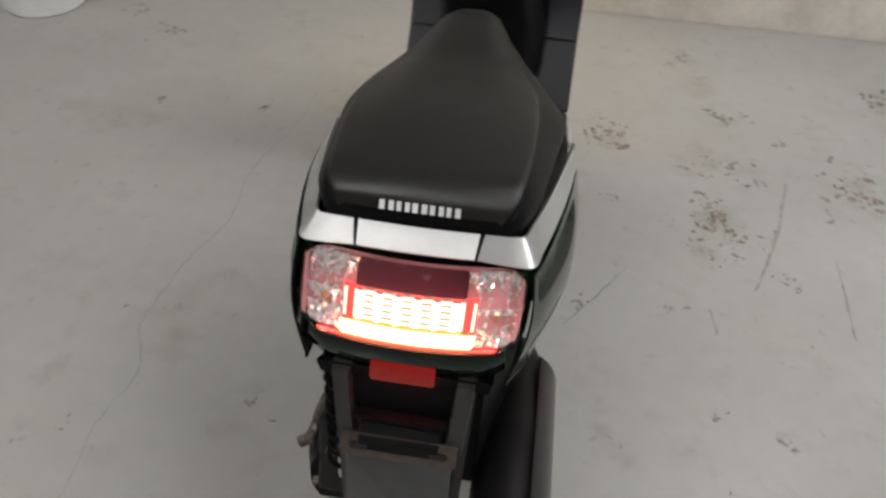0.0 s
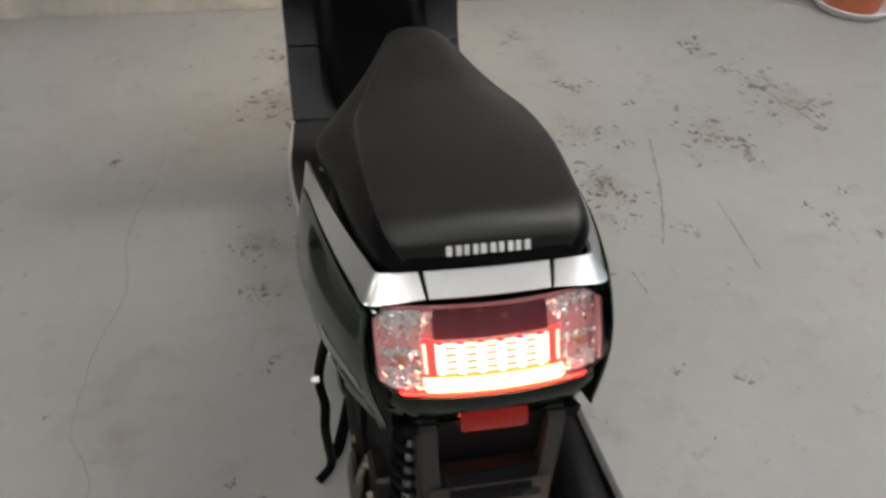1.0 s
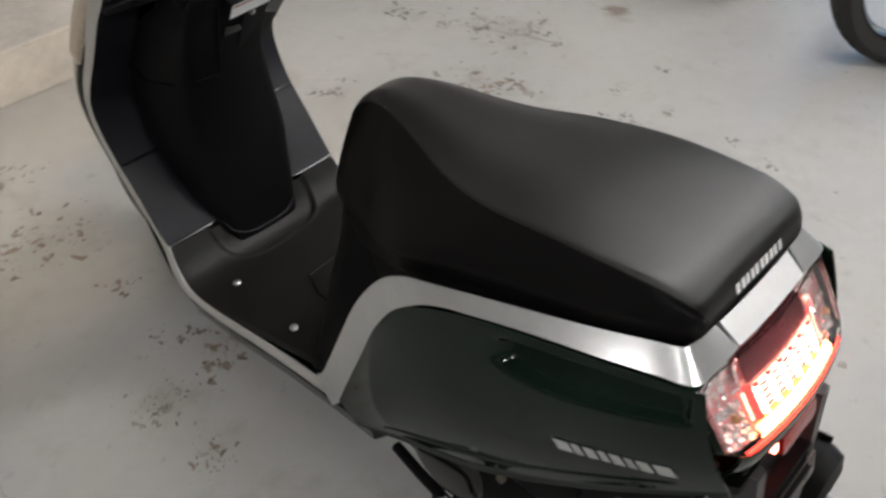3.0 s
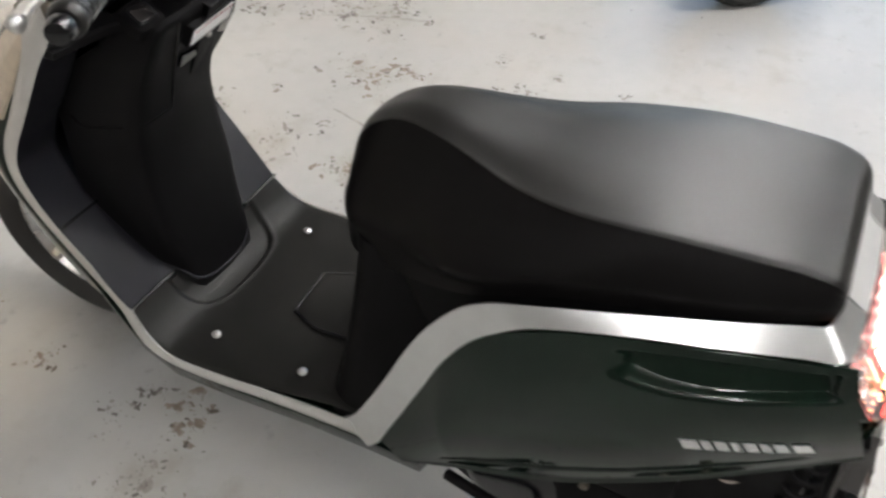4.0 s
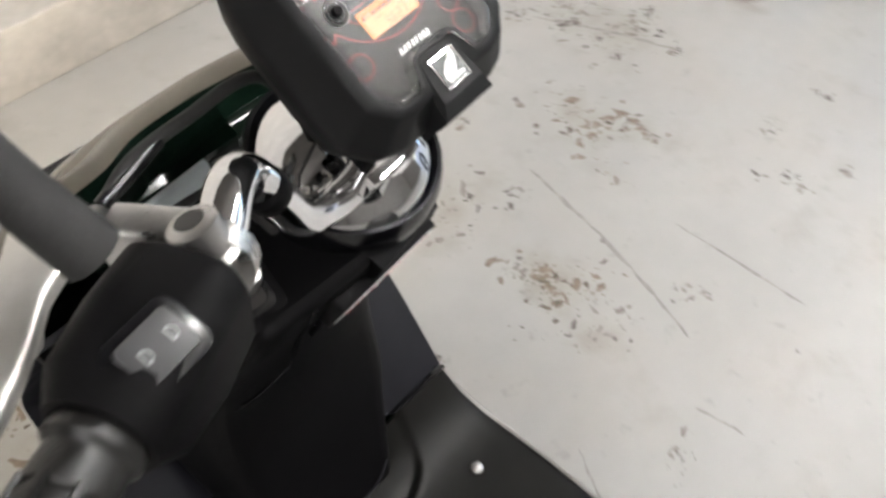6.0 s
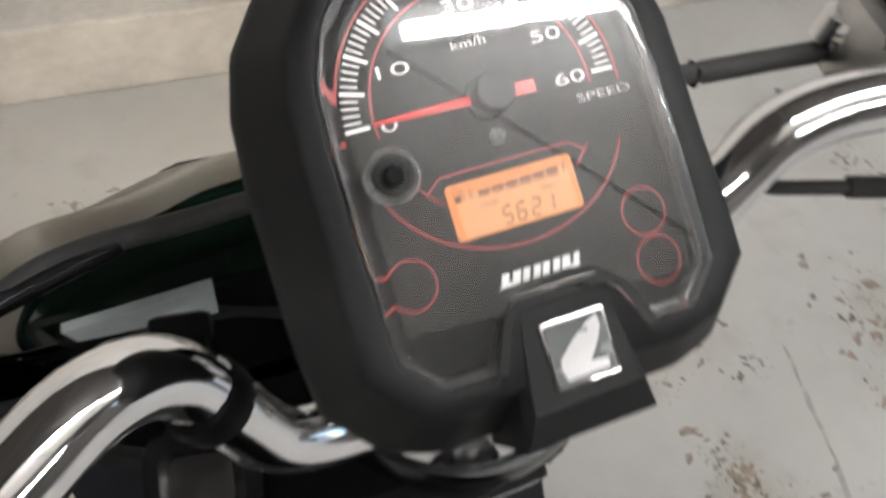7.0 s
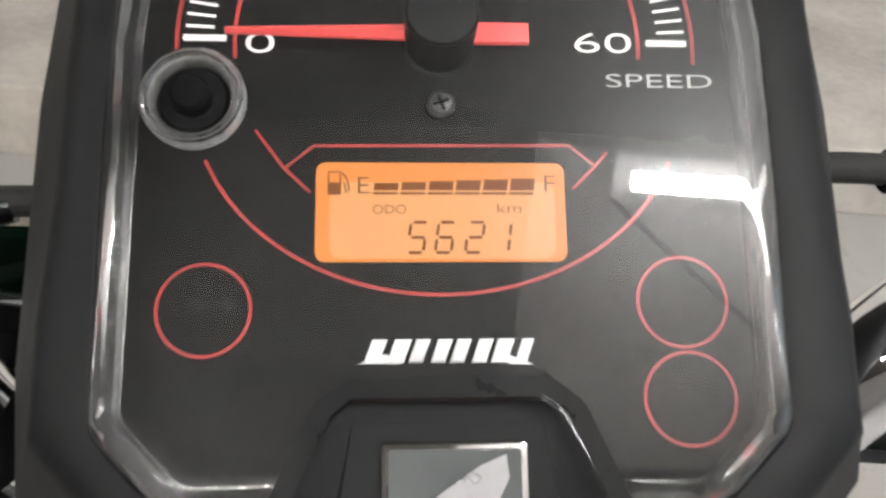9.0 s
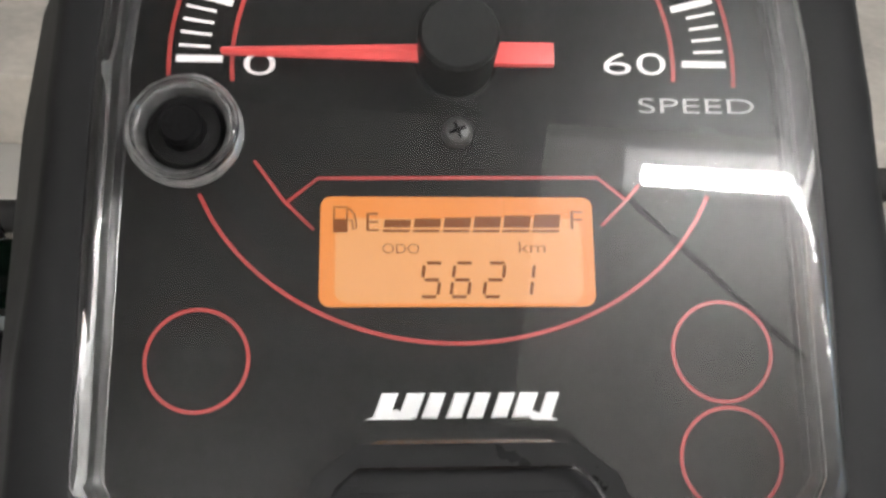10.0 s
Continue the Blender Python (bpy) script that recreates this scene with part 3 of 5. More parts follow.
for s in (-1, 1):
    part("rib", loft([[(s * (w + d), y, z) for d, y in ((-.012, y0), (.012, y0), (.010, y0 - .022), (-.010, y0 - .022))] for w, y0, z in ((.078, -.050, .562), (.074, -.060, .50), (.070, -.068, .445))]), WORN, carrier)
# Black plate, shelf and step put the recess's shade into the colour.
part("recess", prism(rounded(.128, .058, .004), 0, .0012, pose(0, -.0640, .522, 84, 0, 0)), BLACK, carrier, "dark plate for the shaded recess under the reflector")
part("recess_shelf", box((.118, .05, .006), (0, -.062, .487), .002, (-12, 0, 0)), BLACK, carrier)
part("step_plate", loft([[(x, y, z) for x, z in ((-.052, z0), (.052, z0), (.046, z0 - .020), (-.046, z0 - .020))] for y, z0 in ((-.062, .478), (-.088, .470), (-.098, .460))]), BLACK, carrier)
plate = part("plate_bracket", prism([*rounded(.152, .040, .006)], 0, .003, pose(0, -.0935, .448, 76, 0, 0), .0008), material("worn steel bracket", (.09, .07, .06), .4, .6, .3, 60), carrier, "bare steel bracket with two slots")
# Black inlays on the bracket stand for the slots' shaded insides.
for s in (-1, 1):
    part("slot", prism(rounded(.024, .010, .0049), 0, .002, pose(s * .052, -.0968, .449, 76, 0, 0)), GLOSS, plate)
part("lower_panel", prism(rounded(.140, .20, .01), 0, .003, pose(0, -.104, .325, 84, 0, 0), .001), material("grey plastic panel", (.05, .05, .052), .35, 0, .15, 40), carrier, "plain grey plastic panel")
part("bolt", lathe([(.0, .010), (.005, .010), (.006, .004), (.006, 0)], pose(0, -.109, .345, 84, 0, 0), 12), CAST, carrier)

# bars on the side cowls
def on_cowl(y, z, lift=.0042):
    best = min(((cowl(a / 60, b / 40) - Vector((cowl(a / 60, b / 40).x, y, z))).length, a / 60, b / 40) for a in range(0, 30) for b in range(18, 38))
    s, h = best[1], best[2]
    for _ in range(12):
        p = cowl(s, h)
        ds, dh = (cowl(s + .002, h) - p) / .002, (cowl(s, h + .002) - p) / .002
        det = ds.y * dh.z - ds.z * dh.y
        ey, ez = y - p.y, z - p.z
        s += (ey * dh.z - ez * dh.y) / det
        h += (ds.y * ez - ds.z * ey) / det
    p = cowl(s, h)
    n = (cowl(s + .002, h) - p).cross(cowl(s, h + .002) - p).normalized()
    if n.x > 0:
        n = -n
    return p + n * lift


y0, z0, y1, z1, height = .121, .545, -.002, .578, .0155
for b0, b1 in ((0, .30), (.36, .52), (.60, .80), (.88, 1.02), (1.10, 1.30), (1.38, 1.52), (1.60, 1.80), (1.90, 2.20)):
    quad = []
    for k in range(4):
        f = (b0, b1, b1, b0)[k] / 2.2
        up = -height / 2 if k < 2 else height / 2
        lean = .006 if k < 2 else -.006
        quad.append(on_cowl(y0 + (y1 - y0) * f - lean * .4 + up * .25, z0 + (z1 - z0) * f + up))
    for side in (1, -1):
        bm = bmesh.new()
        bm.faces.new([bm.verts.new(q) for q in quad])
        if side < 0:
            mirrored(bm)
        part("badge_bar", thicken(bm, -.0006), SILVER, cowls[side], "plain slanted silver bar", False)
# rear wheel, engine, exhaust
shell_wheel(scooter, (0, .065, .225), .205, .092)
engine = part("engine_case", loft([[(-.13 + dx, y, z + dz) for dx, dz in ((-.03, -h), (-.042, -h * .4), (-.042, h * .4), (-.03, h), (.035, h), (.035, -h))] for y, z, h in ((-.02, .235, .055), (.03, .235, .085), (.12, .245, .075), (.24, .26, .07), (.34, .265, .085), (.40, .265, .05))]), BLACK, scooter, "black engine and transmission case")
engine.location = (.022, 0, 0)
part("cover", lathe([(0, .012), (.045, .012), (.062, .006), (.066, 0)], pose(-.172, .06, .24, 0, -90, 0), 32), GLOSS, engine)
part("cover", lathe([(0, .010), (.05, .010), (.068, .004), (.072, 0)], pose(-.171, .31, .265, 0, -90, 0), 32), GLOSS, engine)
for y, z in ((.0, .30), (.10, .325), (.21, .335), (.38, .30), (.16, .18)):
    part("bolt", lathe([(0, .008), (.006, .008), (.007, .002), (.007, 0)], pose(-.170, y, z, 0, -90, 0), 10), ALLOY, engine)
part("air_box", box((.10, .20, .10), (-.115, .20, .375), .018), BLACK, engine)
part("carburettor", lathe([(0, .0), (.022, 0), (.022, .03), (.016, .035), (.016, .06), (.025, .062), (.025, .075), (0, .075)], pose(-.085, .055, .37, 0, -30, 0), 20), ALLOY, engine, "dirty cast alloy carburettor")
part("bracket_arm", sweep([(-.10, .06, .36), (-.125, .02, .345), (-.135, -.02, .30)], .011), ALLOY, engine, "cast alloy arm")
part("fuel_tap", box((.03, .035, .04), (-.11, .03, .395), .006), material("stained brass", (.35, .24, .12), .4, .7, .3, 80), engine, "stained brass fitting")
part("gear_cover", box((.050, .075, .150), (-.133, .015, .285), .014, (-14, 0, 0), 3), material("sooty alloy", (.02, .019, .018), .42, .6, .3, 60, .3, 500), engine, "dirty alloy gear cover")
for y, z in ((-.01, .345), (.045, .335), (-.028, .235), (.03, .215)):
    part("bolt", lathe([(0, .008), (.006, .008), (.007, .002), (.007, 0)], pose(-.158, y, z, 0, -90, 0), 6), ALLOY, engine)
part("kick_lever", sweep([(-.155, .06, .335), (-.168, .04, .325), (-.174, .028, .295), (-.184, .020, .272), (-.196, .016, .264)], lambda t: .005 + .005 * t, 12), ALLOY, engine, "worn alloy kick lever")
shock = part("shock_absorber", sweep([(-.088, -.02, .54), (-.092, -.03, .27)], .010), CAST, scooter)
coil = [(-.0885 - .004 * k / 90 + .021 * math.cos(k * .55), -.020 - .010 * k / 90 + .021 * math.sin(k * .55), .535 - .22 * k / 90) for k in range(91)]
part("spring", sweep(coil, .0042, 8, 1), BLACK, shock, "black coil spring")
stand = part("side_stand", sweep([(-.165, .40, .232), (-.182, .33, .248), (-.191, .274, .252), (-.184, .255, .21), (-.187, .243, .165), (-.184, .25, .10), (-.180, .262, .04), (-.184, .26, .014), (-.205, .238, .010)], .0085), BLACK, scooter, "black tubular stand with hooked foot")
part("pivot_bolt", lathe([(0, .014), (.007, .014), (.009, .010), (.009, 0)], pose(-.190, .274, .254, 0, -90, 0), 6), CAST, stand)
part("stand_leg", sweep([(-.12, .36, .20), (-.14, .33, .10), (-.165, .30, .012), (-.18, .29, .010)], .011), BLACK, stand)
part("stand_leg", sweep([(.12, .36, .20), (.14, .33, .10), (.165, .30, .012), (.18, .29, .010)], .011), BLACK, stand)
part("cross_bar", sweep([(-.14, .325, .09), (.14, .325, .09)], .009, 10, 1), BLACK, stand)
part("underframe", loft([[(s * w, y, z) for s, z in ((-1, .30), (-1, zt), (1, zt), (1, .30))] for y, w, zt in ((-.03, .10, .50), (.10, .13, .56), (.30, .145, .54), (.44, .15, .40))]), BLACK, scooter)
# exhaust on the other side
SOOT = material("heat-proof black paint", (.006, .0055, .0055), .5, 0, .2, 30, spec=.12)
muffler = part("muffler", loft([[(cx + rx * math.cos(a), y, cz + rz * math.sin(a)) for a in (2 * math.pi * k / 28 for k in range(28))] for y, cx, cz, rx, rz in
     ((-.125, .150, .315, .030, .045), (-.118, .150, .315, .046, .066), (-.10, .150, .312, .053, .076), (.05, .150, .290, .055, .078), (.20, .146, .262, .052, .068), (.27, .14, .25, .035, .045), (.30, .135, .245, .018, .02))]), SOOT, scooter, "matt black exhaust silencer")
part("heat_shield", thicken(grid(lambda a, b: (.150 + .062 * math.cos(-.9 + 2.0 * b), -.095 + .29 * a, .312 - .0528 * a + .086 * math.sin(-.9 + 2.0 * b)), 12, 12), .003), GLOSS, muffler, "black heat shield")
part("tail_pipe", lathe([(.010, 0), (.012, 0), (.012, .03), (.010, .03)], pose(.15, -.15, .30, -90, 0, 0), 16), CAST, muffler)
part("exhaust_pipe", sweep([(.135, .29, .245), (.11, .36, .23), (.06, .42, .24), (0, .42, .26)], .013), CAST, muffler)

# floorboard
BOARD = [(0, .545, .296), (0, .60, .297), (0, .66, .290), (0, .75, .279), (0, .83, .270), (0, .88, .2725), (0, .912, .290), (0, .938, .321)]
HALF = [(.174, 0, 0), (.180, 0, 0), (.188, 0, 0), (.199, 0, 0), (.203, 0, 0), (.201, 0, 0), (.196, 0, 0), (.189, 0, 0)]


def board(a, b):
    p, w = along(BOARD, b), along(HALF, b).x
    x = (2 * a - 1) * w
    edge = max(0, (abs(2 * a - 1) - .93) / .07)
    # the shallow well at the foot of the column, and the battery lid in the middle
    r = (abs(x) / .112) ** 3 + (max(0, .955 - p.y) / .092) ** 3
    well = min(1, max(0, (1.06 - r) / .24))
    well = well * well * (3 - 2 * well)
    lip = math.exp(-((r - 1.12) / .10) ** 2)
    return Vector((x, p.y, p.z - .004 * edge ** 2 - .0095 * well + .0015 * lip))


floorboard = part("floorboard", thicken(grid(board, 110, 120), -.006), BOARD_BLACK, scooter, "black grained plastic floorboard", sharp=50)
LID = [(-.062, .60), (.070, .60), (.072, .69), (.052, .746), (-.042, .740), (-.063, .69)]
part("well_floor", box((.23, .17, .02), (0, .955, .235), .004), BLACK, floorboard)
part("battery_lid", prism(LID, .2945, .2985, pose(0, 0, .083, 0, 0, 0) @ Matrix(((1, 0, 0, 0), (0, 1, 0, 0), (0, -.13, 1, 0), (0, 0, 0, 1))), .0028), BOARD_BLACK, floorboard)
part("lid_gap", sweep([(x, y, .2935 + .083 - .13 * y + .0022) for x, y in (*LID, LID[0])], .0038, 6, 1), GLOSS, floorboard)
for x, y in ((-.137, .828), (.138, .836), (-.146, .658), (.147, .664)):
    z = along(BOARD, .5714 if y > .8 else .2857).z
    part("screw", lathe([(0, .0035), (.0045, .003), (.0075, .0005), (.0075, -.001)], pose(x, y, z + .002, 0, 0, 0), 16), CAST, floorboard, "bright pan-head screw")

# silver strip along the floorboard and up the shield, dark cover below
EDGE = [(-.183, .548, .284), (-.190, .62, .286), (-.198, .70, .283), (-.204, .78, .276), (-.205, .86, .270), (-.200, .905, .284), (-.191, .943, .320), (-.191, 1.002, .393), (-.191, 1.05, .449), (-.192, 1.078, .502), (-.192, 1.086, .545), (-.191, 1.070, .588), (-.190, 1.037, .642), (-.190, .975, .742), (-.188, .946, .784), (-.181, .940, .808)]
OUTER = [(-.185, .535, .258), (-.192, .61, .262), (-.2, .7, .262), (-.206, .78, .257), (-.207, .865, .253), (-.202, .925, .268), (-.186, .978, .312), (-.183, 1.055, .393), (-.182, 1.095, .44), (-.182, 1.122, .495), (-.182, 1.124, .545), (-.182, 1.105, .597), (-.183, 1.072, .648), (-.187, 1.01, .757), (-.185, .983, .8), (-.179, .954, .834)]
GREY = material("warm grey silver paint", (.46, .45, .43), .38, .35, .05, 40, coat=.4)
SLATE = material("black plastic rim", (.012, .012, .0155), .42, 0, .12, 40, .15, 900, spec=.24)
for side in (1, -1):
    bm = thicken(grid(lambda s, h: along(EDGE, s).lerp(along(OUTER, s), h) + Vector((-.004 * math.sin(math.pi * h), 0, 0)), 110, 7), .004)
    if side < 0:
        mirrored(bm)
    part("edge_trim", bm, GREY, scooter, "warm silver-grey edge strip", sharp=45)
part("under_cover", loft([[(s * w, y, z) for s, w, z in ((-1, w, zt), (-1, w * .97, zt - .03), (-1, w * .72, zb), (1, w * .72, zb), (1, w * .97, zt - .03), (1, w, zt))] for y, w, zt, zb in
     ((.44, .180, .250, .19), (.52, .187, .258, .16), (.62, .195, .262, .15), (.75, .207, .260, .15), (.86, .210, .254, .15), (.93, .203, .270, .17), (.99, .19, .315, .22), (1.05, .18, .38, .30))]), GREEN, scooter, "dark green lower cover")

# leg shield: inner skin, column, upper panel
INNER = EDGE[6:15]


def shield(a, b):
    p = along(INNER, b)
    t = 2 * a - 1
    dish = max(0, 1 - (abs(t) / .62) ** 4)
    return Vector((-p.x * t, p.y + .035 * dish * min(1, b * 5), p.z))


leg_shield = part("leg_shield", thicken(grid(shield, 60, 70), -.005), SLATE, scooter, "black plastic inner leg shield", sharp=50)
for side in (-1, 1):
    q = along(INNER, .235)
    part("seam", box((.085, .004, .012), (side * .145, q.y - .001, q.z), .001, (40, 0, 0)), GLOSS, leg_shield)
    part("floor_seam", sweep([(side * .100, .9385, .3225), (side * .189, .9365, .3255)], .0025, 6, 1), GLOSS, leg_shield)
COLUMN = [  # height, rear face, half width of the rear face, half width of the sides
    (.245, .902, .062, .088), (.275, .906, .068, .094), (.34, .922, .078, .104), (.42, .938, .088, .112), (.50, .942, .094, .118), (.58, .934, .098, .118), (.65, .914, .102, .117), (.70, .895, .105, .115), (.74, .876, .105, .113), (.775, .862, .098, .105), (.786, .867, .088, .096)]


def column_ring(z, y, wf, ws):
    half = [(0, y - .002), (wf * .5, y - .0015), (wf * .92, y), (wf, y + .004), (wf + (ws - wf) * .35, y + .016), (ws * .97, y + .052), (ws, y + .075), (ws * 1.02, 1.06 - .13 * min(1, max(0, (z - .66) / .1)))]
    right = []
    for (x0, y0), (x1, y1) in zip(half, half[1:]):
        right += [(x0 + (x1 - x0) * k / 3, y0 + (y1 - y0) * k / 3, z) for k in range(3)]
    right.append((*half[-1], z))
    left = [(-x, y2, z2) for x, y2, z2 in reversed(right[1:])]
    slim = 1 - .5 * min(1, max(0, (z - .44) / .20)) ** 1.2
    right = [(x * slim, y2, z2) for x, y2, z2 in right]
    return right + left


def column_at(t):
    p = along([r[:3] for r in COLUMN], t)
    return column_ring(p.x, p.y, p.z, along([(r[3], 0, 0) for r in COLUMN], t).x)


cover = part("steering_column_cover", loft([column_at(k / 40) for k in range(41)]), BLACK, scooter, "black column cover with angled sides", sharp=45)
part("lid_seam", sweep([(-.121, 1.035, .612), (-.120, 1.015, .597), (-.1135, .966, .608), (-.10, .938, .612), (-.086, .9225, .617), (-.060, .9215, .616), (-.037, .925, .612)], .0020, 6), BLACK, cover)
# Lighter bead paints the highlight along the column's foot edge.
part("foot_edge_glint", sweep([(-.098, .960, .335), (-.082, .930, .318), (-.070, .9125, .300), (-.035, .9035, .286), (.035, .9035, .286), (.066, .9125, .300)], .0018, 6), SLATE, cover)
part("panel_seam", sweep([(-.058, .8595, .776), (-.054, .8735, .74), (-.047, .8945, .695), (-.041, .9115, .65), (-.036, .9265, .612)], .0020, 6), GLOSS, cover)
# hook housing beside the column, its shaded opening drawn as a dark plate
wing_n = Vector((.15, -.89, -.43)).normalized()
wing_m = Matrix.Translation((.040, .8835, .722)) @ wing_n.to_track_quat("Z", "Y").to_matrix().to_4x4()
flat = lambda pts: [(lambda q: (q.x, q.y))(wing_m.inverted() @ Vector(p)) for p in pts]
part("hook_housing", prism(flat([(-.01, .86, .782), (.062, .882, .775), (.088, .893, .735), (.096, .898, .712), (.080, .900, .674), (.046, .922, .630), (-.005, .915, .655)]), -.03, 0, wing_m, .004), BLACK, cover, "black hook housing")
# Black plate on the solid face stands for the opening's shade.
part("hook_opening_shade", prism(flat([(.056, .868, .768), (.078, .890, .745), (.090, .895, .716), (.076, .897, .684), (.044, .893, .704)]), -.01, .0012, wing_m), GLOSS, cover, "dark plate for the shaded opening")
face_n = Vector((0, -.93, -.37)).normalized()
label_x = Vector((1, .07, 0)).normalized()
label_n = Vector((-.35, -.85, -.40))
label_n = (label_n - label_x * label_n.dot(label_x)).normalized()
label_m = Matrix.Translation((.008, .865, .742)) @ Matrix((label_x, label_n.cross(label_x), label_n)).transposed().to_4x4()
part("label_backing", prism(rounded(.098, .036, .004), -.016, -.0004, label_m, .002), BLACK, cover)
part("sticker", prism(rounded(.090, .028, .002), -.0003, .0004, label_m), WHITE, cover, "white warning sticker with red bar")
part("sticker_bar", prism([(-.043, .008), (.043, .008), (.043, .0105), (-.043, .0105)], .0004, .0008, label_m), RED_PLASTIC, cover)
# Black patch paints the shaded slot below the sticker.
part("hook_slot_shade", prism([(-.018, -.012), (.016, -.010), (.010, .004), (-.006, .006), (-.018, .010)], -.003, .0015, Matrix.Translation((-.020, .8885, .702)) @ face_n.to_track_quat("Z", "Y").to_matrix().to_4x4()), GLOSS, cover)
part("upper_panel", loft([[(x, y, z) for y, z in ((y0, zt - .012), (y0, zt - .003), (y0 + .004, zt), (y1, zt), (y1, zt - .014))] for x, y0, y1, zt in ((-.098, .905, 1.00, .786), (-.125, .918, 1.00, .784), (-.155, .930, 1.00, .780), (-.187, .944, .995, .774))]), BLACK, leg_shield, "black panel beside the ignition lock")
part("stud", lathe([(0, .006), (.004, .005), (.0055, 0)], pose(.011, .8795, .722, 112, 0, 0), 14), CAST, cover)
lock_m = Matrix.Translation((-.088, .888, .793)) @ Vector((-.12, -.42, .9)).normalized().to_track_quat("Z", "Y").to_matrix().to_4x4() @ pose(0, 0, 0, 0, 0, 8)
lock = part("ignition_lock", prism(rounded(.044, .044, .010, 5), -.02, 0, lock_m, .003), BLACK, cover, "black ignition lock surround")
part("lock_frame", prism(rounded(.032, .030, .006, 5), -.002, .0025, lock_m, .0012), GLOSS, lock)
part("key_shutter", prism(rounded(.024, .021, .004, 5), .0, .0032, lock_m, .0008), material("dark gloss shutter", (.02, .018, .018), .12, 0, .1, 80), lock, "gloss black key shutter")

# front cover, headlamp, wheel
FRONT = [  # height, half width at the rear edge, rear edge, half width at the nose, nose
    (.30, .180, .985, .09, 1.12), (.38, .184, 1.045, .11, 1.18), (.48, .187, 1.11, .13, 1.215), (.55, .189, 1.118, .135, 1.21), (.62, .190, 1.085, .135, 1.185), (.70, .190, 1.03, .130, 1.145), (.76, .187, .988, .122, 1.100), (.805, .177, .958, .112, 1.058), (.826, .160, .948, .098, 1.042)]


def front_ring(t):
    rows = [(*r[:3],) for r in FRONT]
    p = along(rows, t)
    q = along([(r[3], r[4], 0) for r in FRONT], t)
    z, w, y0, wn, yn = p.x, p.y, p.z, q.x, q.y
    half = [(w * .98, y0 - .004), (w, y0 + .01), (w * .955, y0 + (yn - y0) * .36), (w * .87, y0 + (yn - y0) * .64), (wn, yn - .024), (wn * .6, yn - .006), (0, yn)]
    pts = [along([(a, b, 0) for a, b in half], k / 20) for k in range(21)]
    fall = .014 * min(1, max(0, (t - .72) / .28))
    right = [(v.x, v.y, z - fall * max(0, (v.y - y0) / (yn - y0)) ** 1.3) for v in pts]
    return right + [(-x, y, z) for x, y, z in reversed(right[:-1])]


front = part("front_cover", loft([*[front_ring(k / 40) for k in range(41)], *[[(x * s, .985 + (y - .985) * s, z - dz) for x, y, z in front_ring(1)] for s, dz in ((.95, .002), (.90, .012), (.84, .030), (.6, .040), (.3, .042))]], True, True), GREEN, scooter, "glossy dark green front cover", sharp=50)
WINKER = material("clear winker lens over a warm reflector", (.52, .44, .35), .30, .5, .12, 60, rough_var=.06)


def winker(u, v, side):
    """A patch lifted off the side of the front cover, with one soft fold."""
    ring = front_ring(.50 + .36 * v)
    k = 1 + (3 + 8 * (1 - .55 * v)) * u
    i = int(k)
    p = Vector(ring[i]).lerp(Vector(ring[i + 1]), k - i)
    out = Vector((p.x, (p.y - .99) * .8, .02)).normalized()
    rim = min(1, 12 * min(u, 1 - u, v, 1 - v))
    p += out * (.005 * rim - .002 + .004 * (1 - abs(1 - 2 * u)) * rim)
    return Vector((p.x * side, p.y, p.z))


for side in (1, -1):
    part("front_winker", thicken(grid(lambda u, v: winker(u, v, side), 25, 12), .002), WINKER, front, "clear front winker with a warm reflector", sharp=12)
RIM_GREY = material("warm grey edge band", (.17, .15, .12), .5, .1, .1, 40)


def cover_rim(u, v):
    """The rolled upper edge of the front cover."""
    ring = front_ring(.865 + .135 * v)
    k = 40 * u
    i = min(int(k), 39)
    p = Vector(ring[i]).lerp(Vector(ring[i + 1]), k - i)
    return p + Vector((p.x, p.y - .98, .05)).normalized() * .0035


# upright ledge at the rear of the front cover, with a flat green shelf behind its pale lip
shelf = part("cover_shelf", loft([[(-.130, .928, .864 - d), (-.113, .942, .876 - d), (-.044, .946, .876 - d), (-.044, .929, .866 - d)] for d in (.004, 0)], True), GREEN, front, "flat dark green shelf behind the lip", False)
# Pale colour stands for a bright reflection on this green facet.
part("shelf_lip", loft([[(x0, y, .8645), (x1, y + .005, .8650), (x1, y + .001, .8545), (x0 + .004, y - .001, .8590)] for y, x0, x1 in ((.920, -.120, -.069), (.924, -.120, -.069))], True), material("lip in the pale tone of a reflection", (.60, .66, .68), .35, 0, .05, 40), shelf, "lip in the pale tone of a reflection", False)
part("shelf_wall", loft([[(-.124, y, .853), (-.044, y + .004, .862), (-.044, y + .004, .800), (-.110, y, .800)] for y in (.926, .930)], True), GLOSS, shelf, "", False)
part("cover_rim", thicken(grid(cover_rim, 61, 6), .003), RIM_GREY, front, "warm grey rolled upper edge")


def rim_lip(u, v):
    """The inner slope of the rolled edge."""
    ring, k = front_ring(1), 40 * u
    i = min(int(k), 39)
    p = Vector(ring[i]).lerp(Vector(ring[i + 1]), k - i)
    f = 1.01 - .105 * v
    return Vector((p.x * f, .985 + (p.y - .985) * f, p.z + .0048 - .013 * v ** 1.8))


part("rim_lip", thicken(grid(rim_lip, 61, 8), .002), RIM_GREY, front, "warm grey inner slope of the rim")
headlamp = part("headlamp", prism(rounded(.19, .12, .03), -.03, .014, look((0, 1.195, .585), (0, 3.0, .25)) @ pose(0, 0, 0, 0, 180, 0), .006), CLEAR, scooter, "lit headlamp with clear lens")
headlamp.visible_shadow = False
